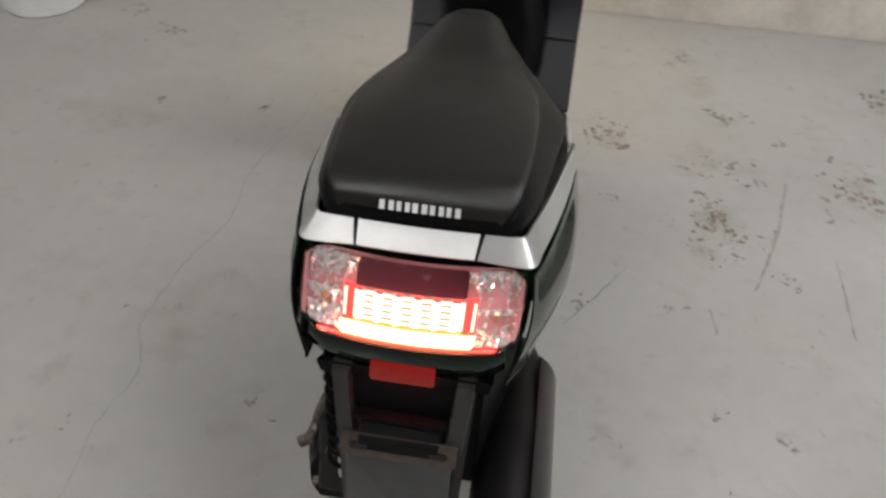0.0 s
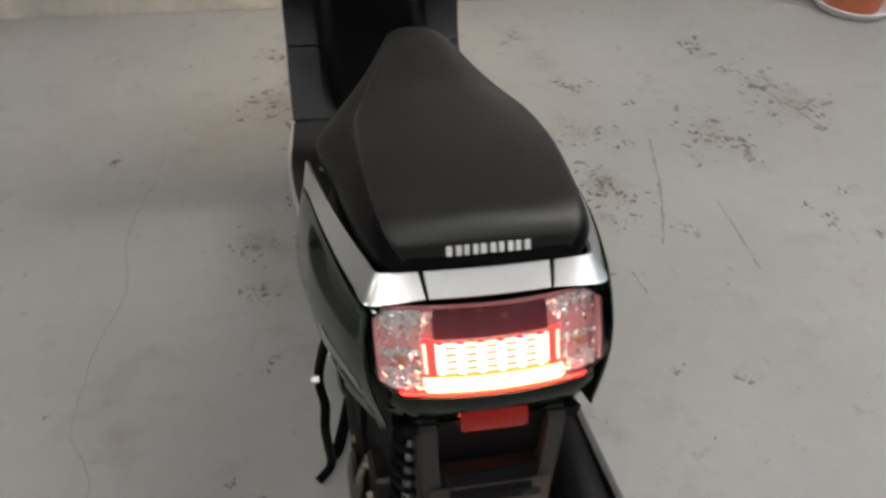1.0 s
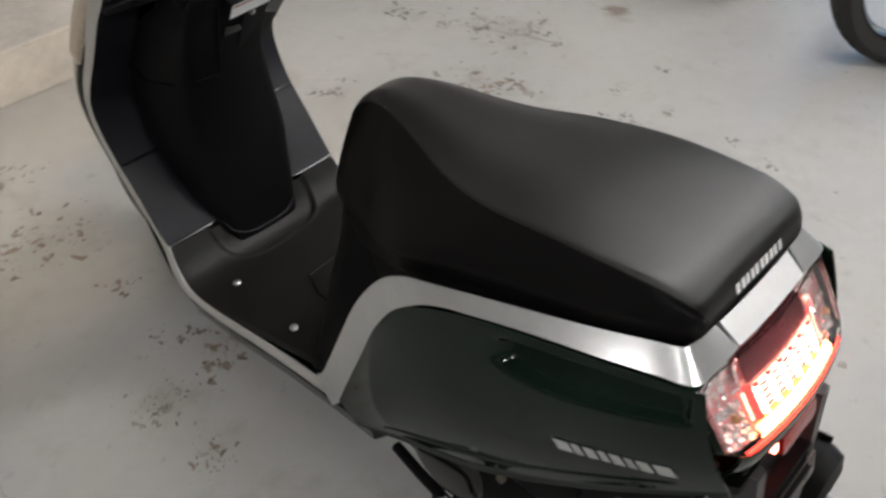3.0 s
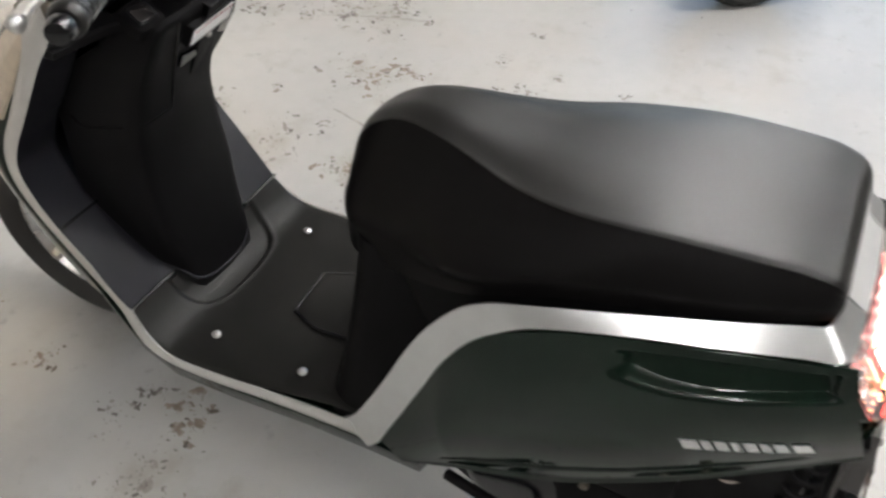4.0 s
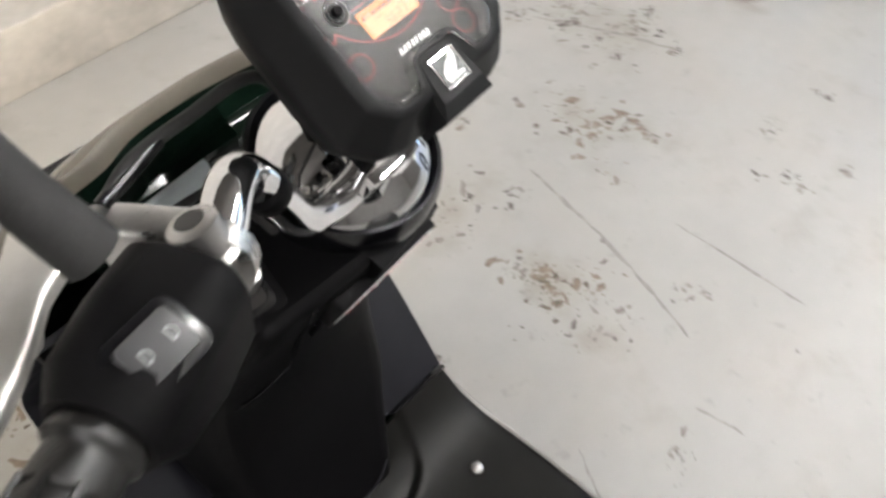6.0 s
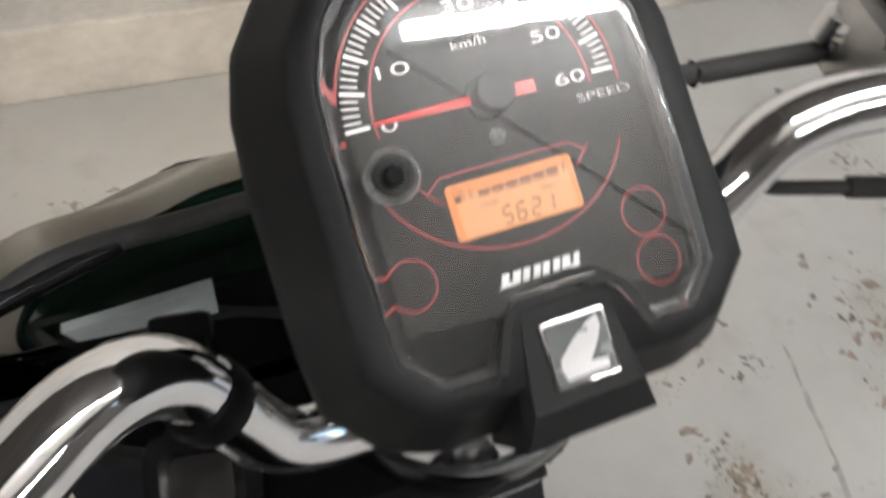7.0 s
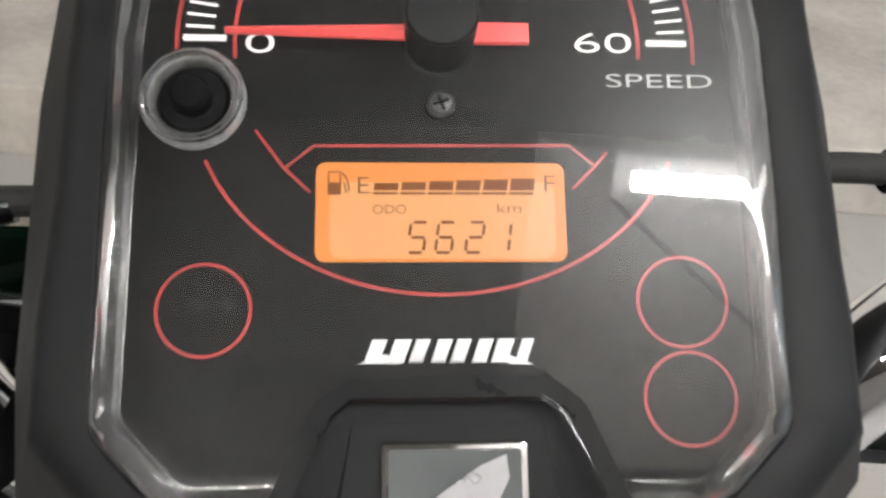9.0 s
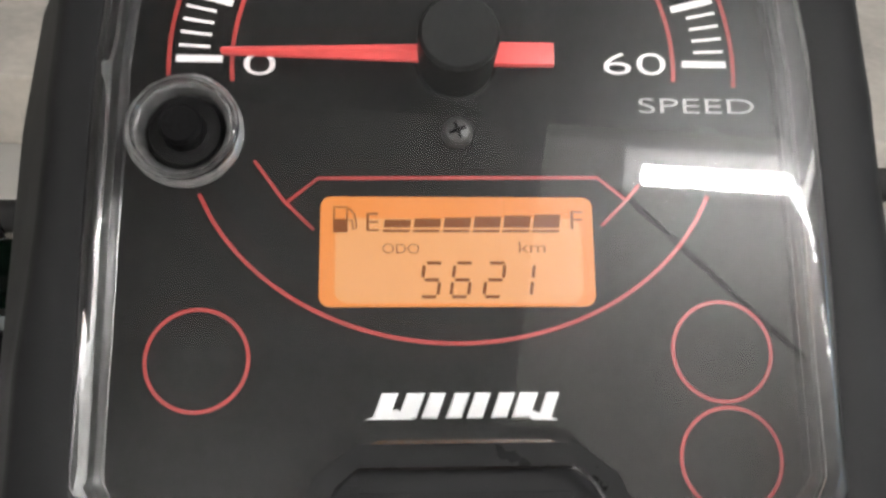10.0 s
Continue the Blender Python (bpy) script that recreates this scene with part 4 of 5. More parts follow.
# Unseen plate added behind the element; keeps its light off the cover.
part("lamp_back_stop", prism(rounded(.175, .10, .02), -.012, -.003, look((0, 1.217, .586), (0, 3.0, .25)) @ pose(0, 0, 0, 0, 180, 0)), GLOSS, headlamp)
part("lamp_element", prism(rounded(.13, .05, .015), 0, .004, look((0, 1.217, .586), (0, 3.0, .25)) @ pose(0, 0, 0, 0, 180, 0)), glowing("lit headlamp", (1, .80, .52), 130.0), headlamp)
shell_wheel(scooter, (0, 1.24, .207), .207, .085, 3.8)
part("front_mudguard", thicken(grid(lambda a, b: (.052 * math.sin((a - .5) * 2.4), 1.24 + (.222 + .012 * math.cos((a - .5) * 2.4)) * math.cos(.25 + 2.5 * b), .212 + (.222 + .012 * math.cos((a - .5) * 2.4)) * math.sin(.25 + 2.5 * b)), 12, 30), .004), GREEN, scooter, "dark green front mudguard")
for s in (-1, 1):
    part("fork_leg", sweep([(s * .062, 1.24, .207), (s * .060, 1.19, .35), (s * .05, 1.10, .55)], .014), CAST, scooter, "bare alloy fork leg")
part("axle_nut", lathe([(0, .016), (.008, .016), (.011, .010), (.011, 0)], pose(-.075, 1.24, .207, 0, -90, 0), 6), CAST, scooter)
# ---- handlebar and meter, turned a little to the left ----
FACE = Matrix(((.9976, -.0686, -.0108, .0017), (.0500, .8174, -.5740, .8575), (.0482, .5720, .8188, .9615), (0, 0, 0, 1)))  # right, up and out of the dial
MM = Matrix.Diagonal((.001, .001, .001, 1))
DIAL = FACE @ MM


def dial_line(pts, width, z=.25, closed=False):
    """A flat printed line of the given width in millimetres."""
    pts = [Vector((x, y)) for x, y in pts]
    bm = bmesh.new()
    rows = []
    for i, p in enumerate(pts):
        d = (pts[min(i + 1, len(pts) - 1)] - pts[max(i - 1, 0)]).normalized()
        n = Vector((-d.y, d.x)) * width / 2
        rows.append([bm.verts.new((q.x, q.y, z)) for q in (p + n, p - n)])
    for a, b in zip(rows, rows[1:]):
        bm.faces.new((a[0], a[1], b[1], b[0]))
    bmesh.ops.transform(bm, matrix=DIAL, verts=bm.verts)
    return bm


def arc(cx, cy, r, a0, a1, n=40):
    return [(cx + r * math.cos(radians(a0 + (a1 - a0) * k / n)), cy + r * math.sin(radians(a0 + (a1 - a0) * k / n))) for k in range(n + 1)]


# A little emission is added to the print and needle to lift them.
PRINT_RED = glowing("red print with added glow", (.42, .05, .045), .29, .5)
PRINT_WHITE = glowing("white print with added glow", (.70, .66, .66), .45, .8)
DIAL_BLACK = material("satin black dial", (.0045, .0045, .0045), .5, 0, .1, 200, spec=.10, rough_var=.01)
LCD_GLOW = glowing("lit amber display", (.73, .245, .05), .9)
LCD_LIGHT = glowing("lit amber display centre", (.74, .34, .125), .88)
SEGMENT = glowing("backlit dark segment", (.22, .065, .010), .8)
NEEDLE = glowing("red needle", (.60, .075, .07), .34, .8)
BEZEL = material("stippled black plastic", (.0070, .0070, .0075), .55, 0, .12, 60, .12, 5200, spec=.20)



def scuffed_glass():
    """Clear plastic with fine scuffs that spread the highlights."""
    m = glass("scuffed clear window", (1, 1, 1), 0.0, 1.49)
    b = m.node_tree.nodes["Principled BSDF"]
    b.inputs["Coat Weight"].default_value = .38
    n = m.node_tree.nodes.new("ShaderNodeTexNoise")
    n.inputs["Scale"].default_value, n.inputs["Detail"].default_value = 90, 6
    r = m.node_tree.nodes.new("ShaderNodeMapRange")
    r.inputs["To Min"].default_value, r.inputs["To Max"].default_value = .16, .34
    m.node_tree.links.new(n.outputs[0], r.inputs[0])
    m.node_tree.links.new(r.outputs[0], b.inputs["Coat Roughness"])
    return m


FACE_HALF = [(0, -24.8), (11.2, -24.8), (14.0, -27.0), (18.6, -37.4), (32.8, -37.4), (41.2, -29.0), (41.8, 0), (41.8, 22), (40.6, 36), (36.2, 48), (28, 57.5), (16, 63.5), (0, 65.6)]
OUT_HALF = [(0, -55.5), (34, -55.5), (47, -51.5), (60, -37.5), (61.6, -20), (61.6, 20), (60.2, 38), (56, 53), (46, 67), (28, 76.5), (0, 80)]
closed_outline = lambda half: half + [(-x, y) for x, y in reversed(half[1:-1])]
FACE_OUT, OUT_OUT = closed_outline(FACE_HALF), closed_outline(OUT_HALF)
ANGLES = [2 * math.pi * k / 160 for k in range(160)]
face_pts = outline_at(FACE_OUT, ANGLES, (0, 10))
out_pts = [(x + 1.2, y) for x, y in outline_at(OUT_OUT, ANGLES, (0, 10))]


def grow(pts, d, c=(0, 10)):
    out = []
    for x, y in pts:
        r = math.hypot(x - c[0], y - c[1])
        out.append((c[0] + (x - c[0]) * (r + d) / r, c[1] + (y - c[1]) * (r + d) / r))
    return out


meter = part("meter", loft([[DIAL @ Vector((x, y, z)) for x, y in pts] for pts, z in
     ((grow(out_pts, -18), -50), (grow(out_pts, -9), -42), (grow(out_pts, -1.5), -24), (grow(out_pts, -.3), -19), (out_pts, -15), (grow(out_pts, -.5), -12), (grow(out_pts, -2.0), -9.5), (grow(out_pts, -10.6), 4.8), (grow(out_pts, -11.8), 7.2), (grow(out_pts, -13.2), 8.5), (grow(face_pts, 2.6), 9.6), (grow(face_pts, 1.0), 9.4), (grow(face_pts, .4), 8.0), (face_pts, -.8))], True), BEZEL, scooter, "black speedometer pod with stippled bezel", sharp=50)
part("dial", prism(face_pts, -1.2, 0, DIAL), DIAL_BLACK, meter, "satin black dial")
window = part("window", loft([[DIAL @ Vector((x, y, z)) for x, y in pts] for pts, z in ((grow(face_pts, -4.5), 10.7), (grow(face_pts, -2.0), 10.7), (grow(face_pts, .2), 10.2), (grow(face_pts, .2), 10.8), (grow(face_pts, -.7), 11.6), (grow(face_pts, -1.7), 12.1), (grow(face_pts, -2.8), 12.3), (grow(face_pts, -4.5), 12.3))], True), scuffed_glass(), meter, "clear plastic window with smooth edges", sharp=25)
window.visible_shadow = False
rim_line = [DIAL @ Vector((x, y, 6.5)) for x, y in grow(face_pts, -1.6)]
part("window_edge", sweep([*rim_line, rim_line[0]], .0009, 8, 1, False), glass("window edge", (.9, .92, .92), .15), meter, "milky edge of the window")
# scale
CX, CY = 0, 25.2
part("scale_ring", dial_line(arc(CX, CY, 36.7, -5, 185, 60), .55), PRINT_RED, meter)
part("scale_ring", dial_line(arc(CX, CY, 28.7, -5, 186, 60), .55), PRINT_RED, meter)
for k in range(61):
    a = radians(180 - 3 * k)
    big = k % 5 == 0
    r0, r1, w = (29.9, 35.8, .95) if big else (31.6, 35.6, .42)
    part("tick", dial_line([(CX + r0 * math.cos(a), CY + r0 * math.sin(a)), (CX + r1 * math.cos(a), CY + r1 * math.sin(a))], w), PRINT_WHITE, meter)
for k in range(7):
    a = radians(180 - 30 * k)
    text, w = str(10 * k), 8.2 if k else 4.0
    cx, cy = CX + 23.6 * math.cos(a), CY + 24.0 * math.sin(a)
    if k == 0:
        cx, cy = -25.2, 24.6
    lettering("numeral", text, 3.0, w, DIAL @ pose(cx - w / 2, cy - 1.5, .2), PRINT_WHITE, meter)
lettering("word", "SPEED", 2.0, 15.3, DIAL @ pose(23.8, 18.4, .2), glowing("grey print", (.5, .48, .48), .3, .7), meter)
lettering("word", "km/h", 2.2, 9.0, DIAL @ pose(-4.5, 38.5, .2), PRINT_WHITE, meter)
# red line work round the display
part("red_line", dial_line([(-25.4, 11.6), (-21.6, 6.4), (-17.8, 2.7)], .42), PRINT_RED, meter)
part("red_line", dial_line([(-21.2, 6.2), (-17.4, 9.35), (17.9, 9.6), (21.5, 6.6)], .42), PRINT_RED, meter)
part("red_line", dial_line([(23.2, 8.6), (21.5, 6.6), (18.2, 3.3)], .42), PRINT_RED, meter)
bow = []
for k in range(41):
    a = -1 + 2 * k / 40
    bow.append((32.0 * a, -11.4 + 18.6 * (1 - math.sqrt(max(0, 1 - (abs(a) * .94) ** 2.0))) / (1 - math.sqrt(1 - .94 ** 2))))
part("red_line", dial_line(bow, .48), PRINT_RED, meter)
for x, y in ((-31.3, -13.3), (32.4, -12.5), (32.6, -25.4)):
    part("tell_tale_ring", dial_line(arc(x, y, 6.1, 0, 360, 48), .45), PRINT_RED, meter)
block_row("badge_bar", [.0020, .0022, .0019, .0019, .0019, .0019, .0022, .0016], .0030, [.0010, .0006], .0011, FACE @ pose(.0003, -.0188, .0002), .0002, WHITE, meter, "plain slanted white bar")
part("dial_badge_tail", prism([(-11.3, -20.4), (-5.5, -20.4), (-7.5, -19.2)], .2, .4, DIAL), WHITE, meter)
part("dial_badge_tail", prism([(7.5, -19.0), (11.9, -20.6), (8.6, -20.5)], .2, .4, DIAL), WHITE, meter)
# display
display = part("display", prism(rounded(34.0, 13.8, 1.3, 6), 0, .5, DIAL), LCD_GLOW, meter, "lit amber display")
part("display_centre", prism(rounded(30.6, 10.6, 1.6, 6, .2, -1.2), .5, .56, DIAL), LCD_LIGHT, display)
Z0, Z1 = .56, .66


def seg(pts):
    return prism(pts, Z0, Z1, DIAL)


def slant(x, y, w, h, lean=.16):
    return [(x, y), (x + w, y), (x + w + lean * h, y + h), (x + lean * h, y + h)]


for k in range(6):
    x = -9.2 + 3.72 * k
    part("fuel_segment", seg(slant(x, 2.95, 3.3, 1.0 + .14 * k)), SEGMENT, display)
    part("fuel_line", seg(slant(x - .1, 2.35, 3.3, .32)), SEGMENT, display)
lettering("letter", "E", 2.3, 1.5, DIAL @ pose(-11.3, 2.5, Z0), SEGMENT, display)
lettering("letter", "F", 2.3, 1.5, DIAL @ pose(14.2, 2.8, Z0), SEGMENT, display)
part("pump_symbol", seg([(-15.4, 2.3), (-13.6, 2.3), (-13.6, 4.0), (-15.4, 4.0)]), SEGMENT, display)
part("pump_symbol", dial_line([(-15.3, 4.0), (-15.3, 5.5), (-13.7, 5.5), (-13.7, 4.0)], .25, Z1), SEGMENT, display)
part("pump_symbol", dial_line([(-13.5, 5.4), (-12.8, 4.6), (-12.5, 3.0), (-12.9, 2.6), (-13.1, 3.8), (-13.5, 3.9)], .22, Z1), SEGMENT, display)
lettering("word", "ODO", 1.25, 4.5, DIAL @ pose(-9.3, -.35, Z0), SEGMENT, display)
lettering("word", "km", 1.35, 3.3, DIAL @ pose(7.6, -.2, Z0), SEGMENT, display)
SEVEN = {"5": "afgcd", "6": "afgecd", "2": "abged", "1": "bc"}
for digit, x in zip("5621", (-4.7, -.95, 3.1, 6.75)):
    y, w, h, t, lean = -5.75, 2.15, 4.2, .42, .14
    lines = {"a": ((.3, h), (w - .1, h)), "g": ((.3, h / 2), (w - .1, h / 2)), "d": ((.2, 0), (w - .2, 0)), "f": ((0, h / 2 + .3), (0, h - .3)), "e": ((0, .3), (0, h / 2 - .3)), "b": ((w, h / 2 + .3), (w, h - .3)), "c": ((w, .3), (w, h / 2 - .3))}
    for name in SEVEN[digit]:
        (x0, y0), (x1, y1) = lines[name]
        part("digit_segment", dial_line([(x + x0 + lean * y0, y + y0), (x + x1 + lean * y1, y + y1)], t, Z1), SEGMENT, display)
# Notch edge widened and darkened to cover the badge's reflection in the bevel.
part("window_rim", dial_line([(-20.0, -38.2), (-14.9, -26.8), (-11.6, -24.2), (11.6, -24.2), (14.9, -26.8), (20.0, -38.2)], 2.4, 12.45), material("smoky window edge", (.010, .010, .0105), .3, 0, .15, 200, spec=.3), window, "dark edge round the notch, widened over a reflection")
OFF_MARK = material("unlit tell-tale mark", (.022, .022, .022), .5, 0, .1, 100, spec=.1)
for s in (-1, 1):
    part("tell_tale_arrow", prism([(-30.2 + s * (.5 + x), -12.6 + y) for x, y in ((0, -.5), (1.2, -.5), (1.2, -1.2), (2.8, 0), (1.2, 1.2), (1.2, .5), (0, .5))][::s], .2, .3, DIAL), OFF_MARK, meter)
# needle, cap, knob, screw
hub = part("needle_cap", lathe([(0, 9.0), (4.6, 9.0), (5.0, 8.5), (5.0, 0.3), (5.4, 0.0)], DIAL @ pose(CX, CY, 0), 40), material("black needle cap", (.005, .0055, .0055), .42, 0, .1, 200, spec=.2), meter, "round black needle cap")
NEEDLE_H = 2.4
part("needle", loft([[DIAL @ Vector((CX + x, CY + y, z)) for y, z in ((-w, NEEDLE_H), (-w, NEEDLE_H + .5), (0, NEEDLE_H + 1.1), (w, NEEDLE_H + .5), (w, NEEDLE_H))] for x, w in ((-29.6, .30), (-29.2, .45), (-4.5, 1.15))]), NEEDLE, meter, "red needle at zero")
part("needle_tail", prism([(4.6, 23.6), (12.4, 23.6), (12.4, 26.6), (4.6, 26.6)], NEEDLE_H, NEEDLE_H + 1.0, DIAL, .3), NEEDLE, meter)
knob_m = DIAL @ pose(-31.2, 11.4, 0)
part("knob_collar", lathe([(4.6, 10.9), (6.5, 10.9), (6.5, 13.0), (6.1, 13.8), (5.6, 14.0), (5.0, 13.4), (4.6, 12.6), (4.6, 10.9)], knob_m, 40), glass("clear collar", (1, 1, 1), .03), meter, "clear plastic collar")
part("collar_base", lathe([(6.45, 10.6), (6.4, 11.8), (5.8, 12.6), (5.2, 12.0), (4.6, 10.6)], knob_m, 14), material("bright frosted plastic", (.80, .81, .82), .18, .6, .3, 900, rough_var=.12), meter)
part("reset_knob", lathe([(4.4, 8.0), (4.4, 11.4), (4.0, 12.2), (2.7, 12.3), (2.5, 12.4), (2.4, 14.2), (2.0, 14.6), (0, 14.6)], knob_m, 32), BLACK, meter, "black rubber reset knob")
screw = part("dial_screw", lathe([(2.0, 0), (2.0, .9), (1.5, 1.4), (0, 1.6)], DIAL @ pose(.1, 15.4, 0), 24), material("dark steel", (.12, .12, .12), .3, .9, .1, 200), meter, "small cross-head screw")
for a in (20, 110):
    part("cross", prism([(-1.1, -.2), (1.1, -.2), (1.1, .2), (-1.1, .2)], 1.45, 1.75, DIAL @ pose(.1, 15.4, 0, 0, 0, a)), GLOSS, screw)
# emblem block at the foot of the dial
part("emblem_block", loft([[DIAL @ Vector((x, y, z)) for x, y in pts] for pts, z in
     (([(-18.5, -59), (18.5, -59), (14.5, -26.2), (-14.5, -26.2)], -18), ([(-17.5, -58.5), (17.5, -58.5), (14.2, -26.4), (-14.2, -26.4)], 6.0), ([(-14.6, -50.5), (14.6, -50.5), (11.4, -28.2), (-11.4, -28.2)], 9.6))]), BEZEL, meter, "raised block under the dial", False)
emblem = part("emblem", prism(rounded(17.2, 16.2, .6, 2, .6, -38.6), 9.4, 10.4, DIAL, .3), CHROME, meter, "square bright emblem with plain wing shape")
part("emblem_field", prism(rounded(15.6, 14.6, .4, 2, .6, -38.6), 10.4, 10.6, DIAL), material("dark emblem field", (.16, .17, .17), .25, .5, .1, 100), emblem)
part("wing_shape", prism([(-5.6, -42.0), (-5.0, -39.6), (-1.0, -36.2), (3.6, -33.2), (6.6, -32.0), (6.9, -34.6), (5.4, -37.6), (3.4, -40.4), (2.0, -42.0), (6.6, -42.6), (6.4, -44.6), (-4.6, -44.8)], 10.6, 10.9, DIAL), material("bright silver wing", (.6, .6, .61), .3, .6, .08, 100), emblem, "plain silver-white wing shape")

# handlebar
BAR_L = [(0, .872, .843), (-.035, .868, .846), (-.060, .862, .862), (-.074, .862, .888), (-.088, .862, .914), (-.106, .850, .928), (-.135, .826, .927), (-.18, .802, .930), (-.26, .767, .9345), (-.336, .727, .939)]
BAR_R = [(.035, .876, .848), (.060, .874, .866), (.076, .872, .894), (.092, .877, .920), (.113, .883, .935), (.145, .884, .940), (.19, .872, .945), (.27, .845, .950), (.345, .815, .955)]
handlebar = part("handlebar", sweep([*reversed(BAR_L), *BAR_R], .0112, 20, 6), CHROME, scooter, "bright chrome bent handlebar")


def bar_frame(a, b):
    """A pose whose z axis runs from a to b."""
    a, b = Vector(a), Vector(b)
    return Matrix.Translation(a) @ (b - a).to_track_quat("Z", "Y").to_matrix().to_4x4()


GRIP = material("worn grip rubber", (.010, .0095, .009), .36, 0, .3, 60, .3, 600, spec=.4, rough_var=.1)


def grip_set(points, mirror):
    base, tip = points
    m = bar_frame(base, tip)
    length = (Vector(tip) - Vector(base)).length
    prof = [(.0, .0), (.0185, 0), (.0205, .003), (.0205, .008), (.0175, .011)]
    n = 7
    for k in range(n):
        z0 = .014 + (length - .03) * k / n
        z1 = .014 + (length - .03) * (k + 1) / n
        prof += [(.0172, z0), (.0176, z0 + .002), (.0176, z1 - .003), (.0160, z1 - .0015)]
    prof += [(.0195, length - .014), (.0202, length - .010), (.0195, length - .004), (.016, length), (0, length)]
    prof = [(r * .9, z) for r, z in prof]
    g = part("grip", lathe(prof, m, 28), GRIP, handlebar, "black ribbed rubber grip")
    for k in range(8):
        rib = box((.0035, .003, length - .05), (0, .0160, length / 2 - .002), .0008)
        bmesh.ops.transform(rib, matrix=m @ pose(0, 0, 0, 0, 0, 45 * k + 10), verts=rib.verts)
        part("rib", rib, GRIP, g)
    part("bar_end", lathe([(.0115, 0), (.0130, .004), (.0130, .018), (.0110, .023), (.006, .0245), (0, .0245)], m @ pose(0, 0, length - .002), 24), GLOSS, handlebar, "black bar-end cap")


L0, L1 = Vector((-.212, .790, .932)), Vector((-.323, .733, .9382))
grip_set((L0, L1), False)
R0, R1 = Vector((.222, .861, .947)), Vector((.332, .820, .954))
grip_set((R0, R1), True)
sw_m = bar_frame((-.150, .8185, .929), L0)
switch = part("switch_housing", loft([[sw_m @ Vector((x, y, z)) for x, y in rounded(w, h, r, 6, 0, dy)] for z, w, h, r, dy in ((0, .044, .046, .014, 0), (.004, .052, .054, .016, -.001), (.030, .054, .058, .016, -.002), (.058, .052, .054, .018, -.001), (.066, .046, .046, .02, 0), (.070, .042, .042, .02, 0))]), BLACK, handlebar, "black switch housing with dip switch")
up = Vector((-.05, -.42, .9)).normalized()
sw_c = Vector((-.183, .8005, .9305))
key_m = Matrix.Translation(sw_c + up * .0265) @ up.to_track_quat("Z", "Y").to_matrix().to_4x4() @ pose(0, 0, 0, 0, 0, 14)
part("switch_frame", prism(rounded(.032, .026, .005), -.003, .0015, key_m, .0008), GLOSS, switch)
part("dip_switch", prism(rounded(.024, .018, .002), 0, .0045, key_m, .001), material("dark grey switch", (.05, .05, .052), .35, 0, .1, 100), switch, "dark grey rocker with two white symbols")
PALE = material("pale grey print", (.30, .31, .31), .5, 0, .1, 100)


def dial_free(pts, width, m):
    """A closed thin printed outline in the plane of the pose m."""
    return sweep([m @ Vector((x, y, 0)) for x, y in (*pts, pts[0])], width / 2, 6, 1)


for s in (-1, 1):
    part("symbol", dial_free([(x + s * .0058, y) for x, y in arc(0, 0, .0026, -100, 100, 10)], .0009, key_m @ pose(0, 0, .0047)), PALE, switch)
side_c = Vector((-.160, .800, .910))
part("turn_switch", box((.014, .010, .030), tuple(side_c), .003, (20, 20, -28)), GLOSS, switch)
part("switch_mark", box((.0015, .008, .010), tuple(side_c + Vector((.006, -.004, .006))), .0004, (20, 20, -28)), WHITE, switch)
# lever perch and lever
perch = part("lever_perch", sweep([(-.139, .823, .9275), (-.131, .829, .9265)], .0185, 20, 1), CAST, handlebar, "cast alloy lever perch")
part("perch_body", loft([[Vector((-.137, .838, .930)) + Vector((-.55, .70, 0)) * t + Vector((.79, .42, 0)) * a + Vector((0, 0, b)) for a, b in rounded(.022, .026, .006, 3)] for t in (-.010, .012, .034)]), CAST, perch)
part("mirror_boss", lathe([(.0, .018), (.0075, .018), (.0110, .0165), (.0110, .003), (.014, 0), (0, 0)], pose(-.137, .8235, .934, -20, -8, 0), 24), CAST, perch, "open mirror boss")
# Black disc on the boss top paints the dark inside of its hole.
part("mirror_hole_shade", lathe([(0, .0183), (.0065, .0183)], pose(-.137, .8235, .934, -20, -8, 0), 20), GLOSS, perch)
part("perch_bolt", lathe([(0, .012), (.0045, .012), (.0055, .010), (.0055, 0)], pose(-.128, .820, .905, 20, 15, 0), 6), CAST, perch, "bright hexagon bolt")
lever = part("brake_lever", loft([[Vector(c) + Vector((.48, -.88, 0)) * a + Vector((0, 0, b)) for a, b in rounded(w, h, min(w, h) * .45, 4)] for c, w, h in
     (((-.160, .880, .925), .030, .012), ((-.176, .882, .926), .032, .012), ((-.198, .864, .927), .024, .011), ((-.222, .838, .927), .018, .010), ((-.252, .816, .927), .016, .010), ((-.283, .806, .928), .015, .010), ((-.308, .797, .929), .0145, .0095), ((-.328, .785, .930), .015, .011))]), material("bare alloy lever", (.62, .60, .57), .35, .75, .08, 60, rough_var=.06), handlebar, "bare alloy brake lever with ball end")
part("lever_ball", lathe([(0, .0095), (.005, .008), (.0088, .003), (.0095, 0), (.0088, -.003), (.005, -.008), (0, -.0095)], pose(-.336, .780, .931), 20), CAST, lever)
part("cable_adjuster", sweep([(-.160, .885, .915), (-.150, .900, .900), (-.143, .908, .893)], .007), CAST, perch)
# cables
part("brake_cable", sweep([(-.143, .908, .893), (-.115, .920, .900), (-.077, .926, .900), (-.02, .935, .89), (.02, .945, .82)], .0038), RUBBER, handlebar, "black brake cable")
part("cable_sleeve", sweep([(-.138, .911, .895), (-.095, .9235, .900)], .0044, 12, 1), GLOSS, handlebar)
part("cable", sweep([(-.155, .85, .90), (-.12, .90, .862), (-.07, .93, .845), (-.02, .93, .82)], .0042), RUBBER, handlebar)
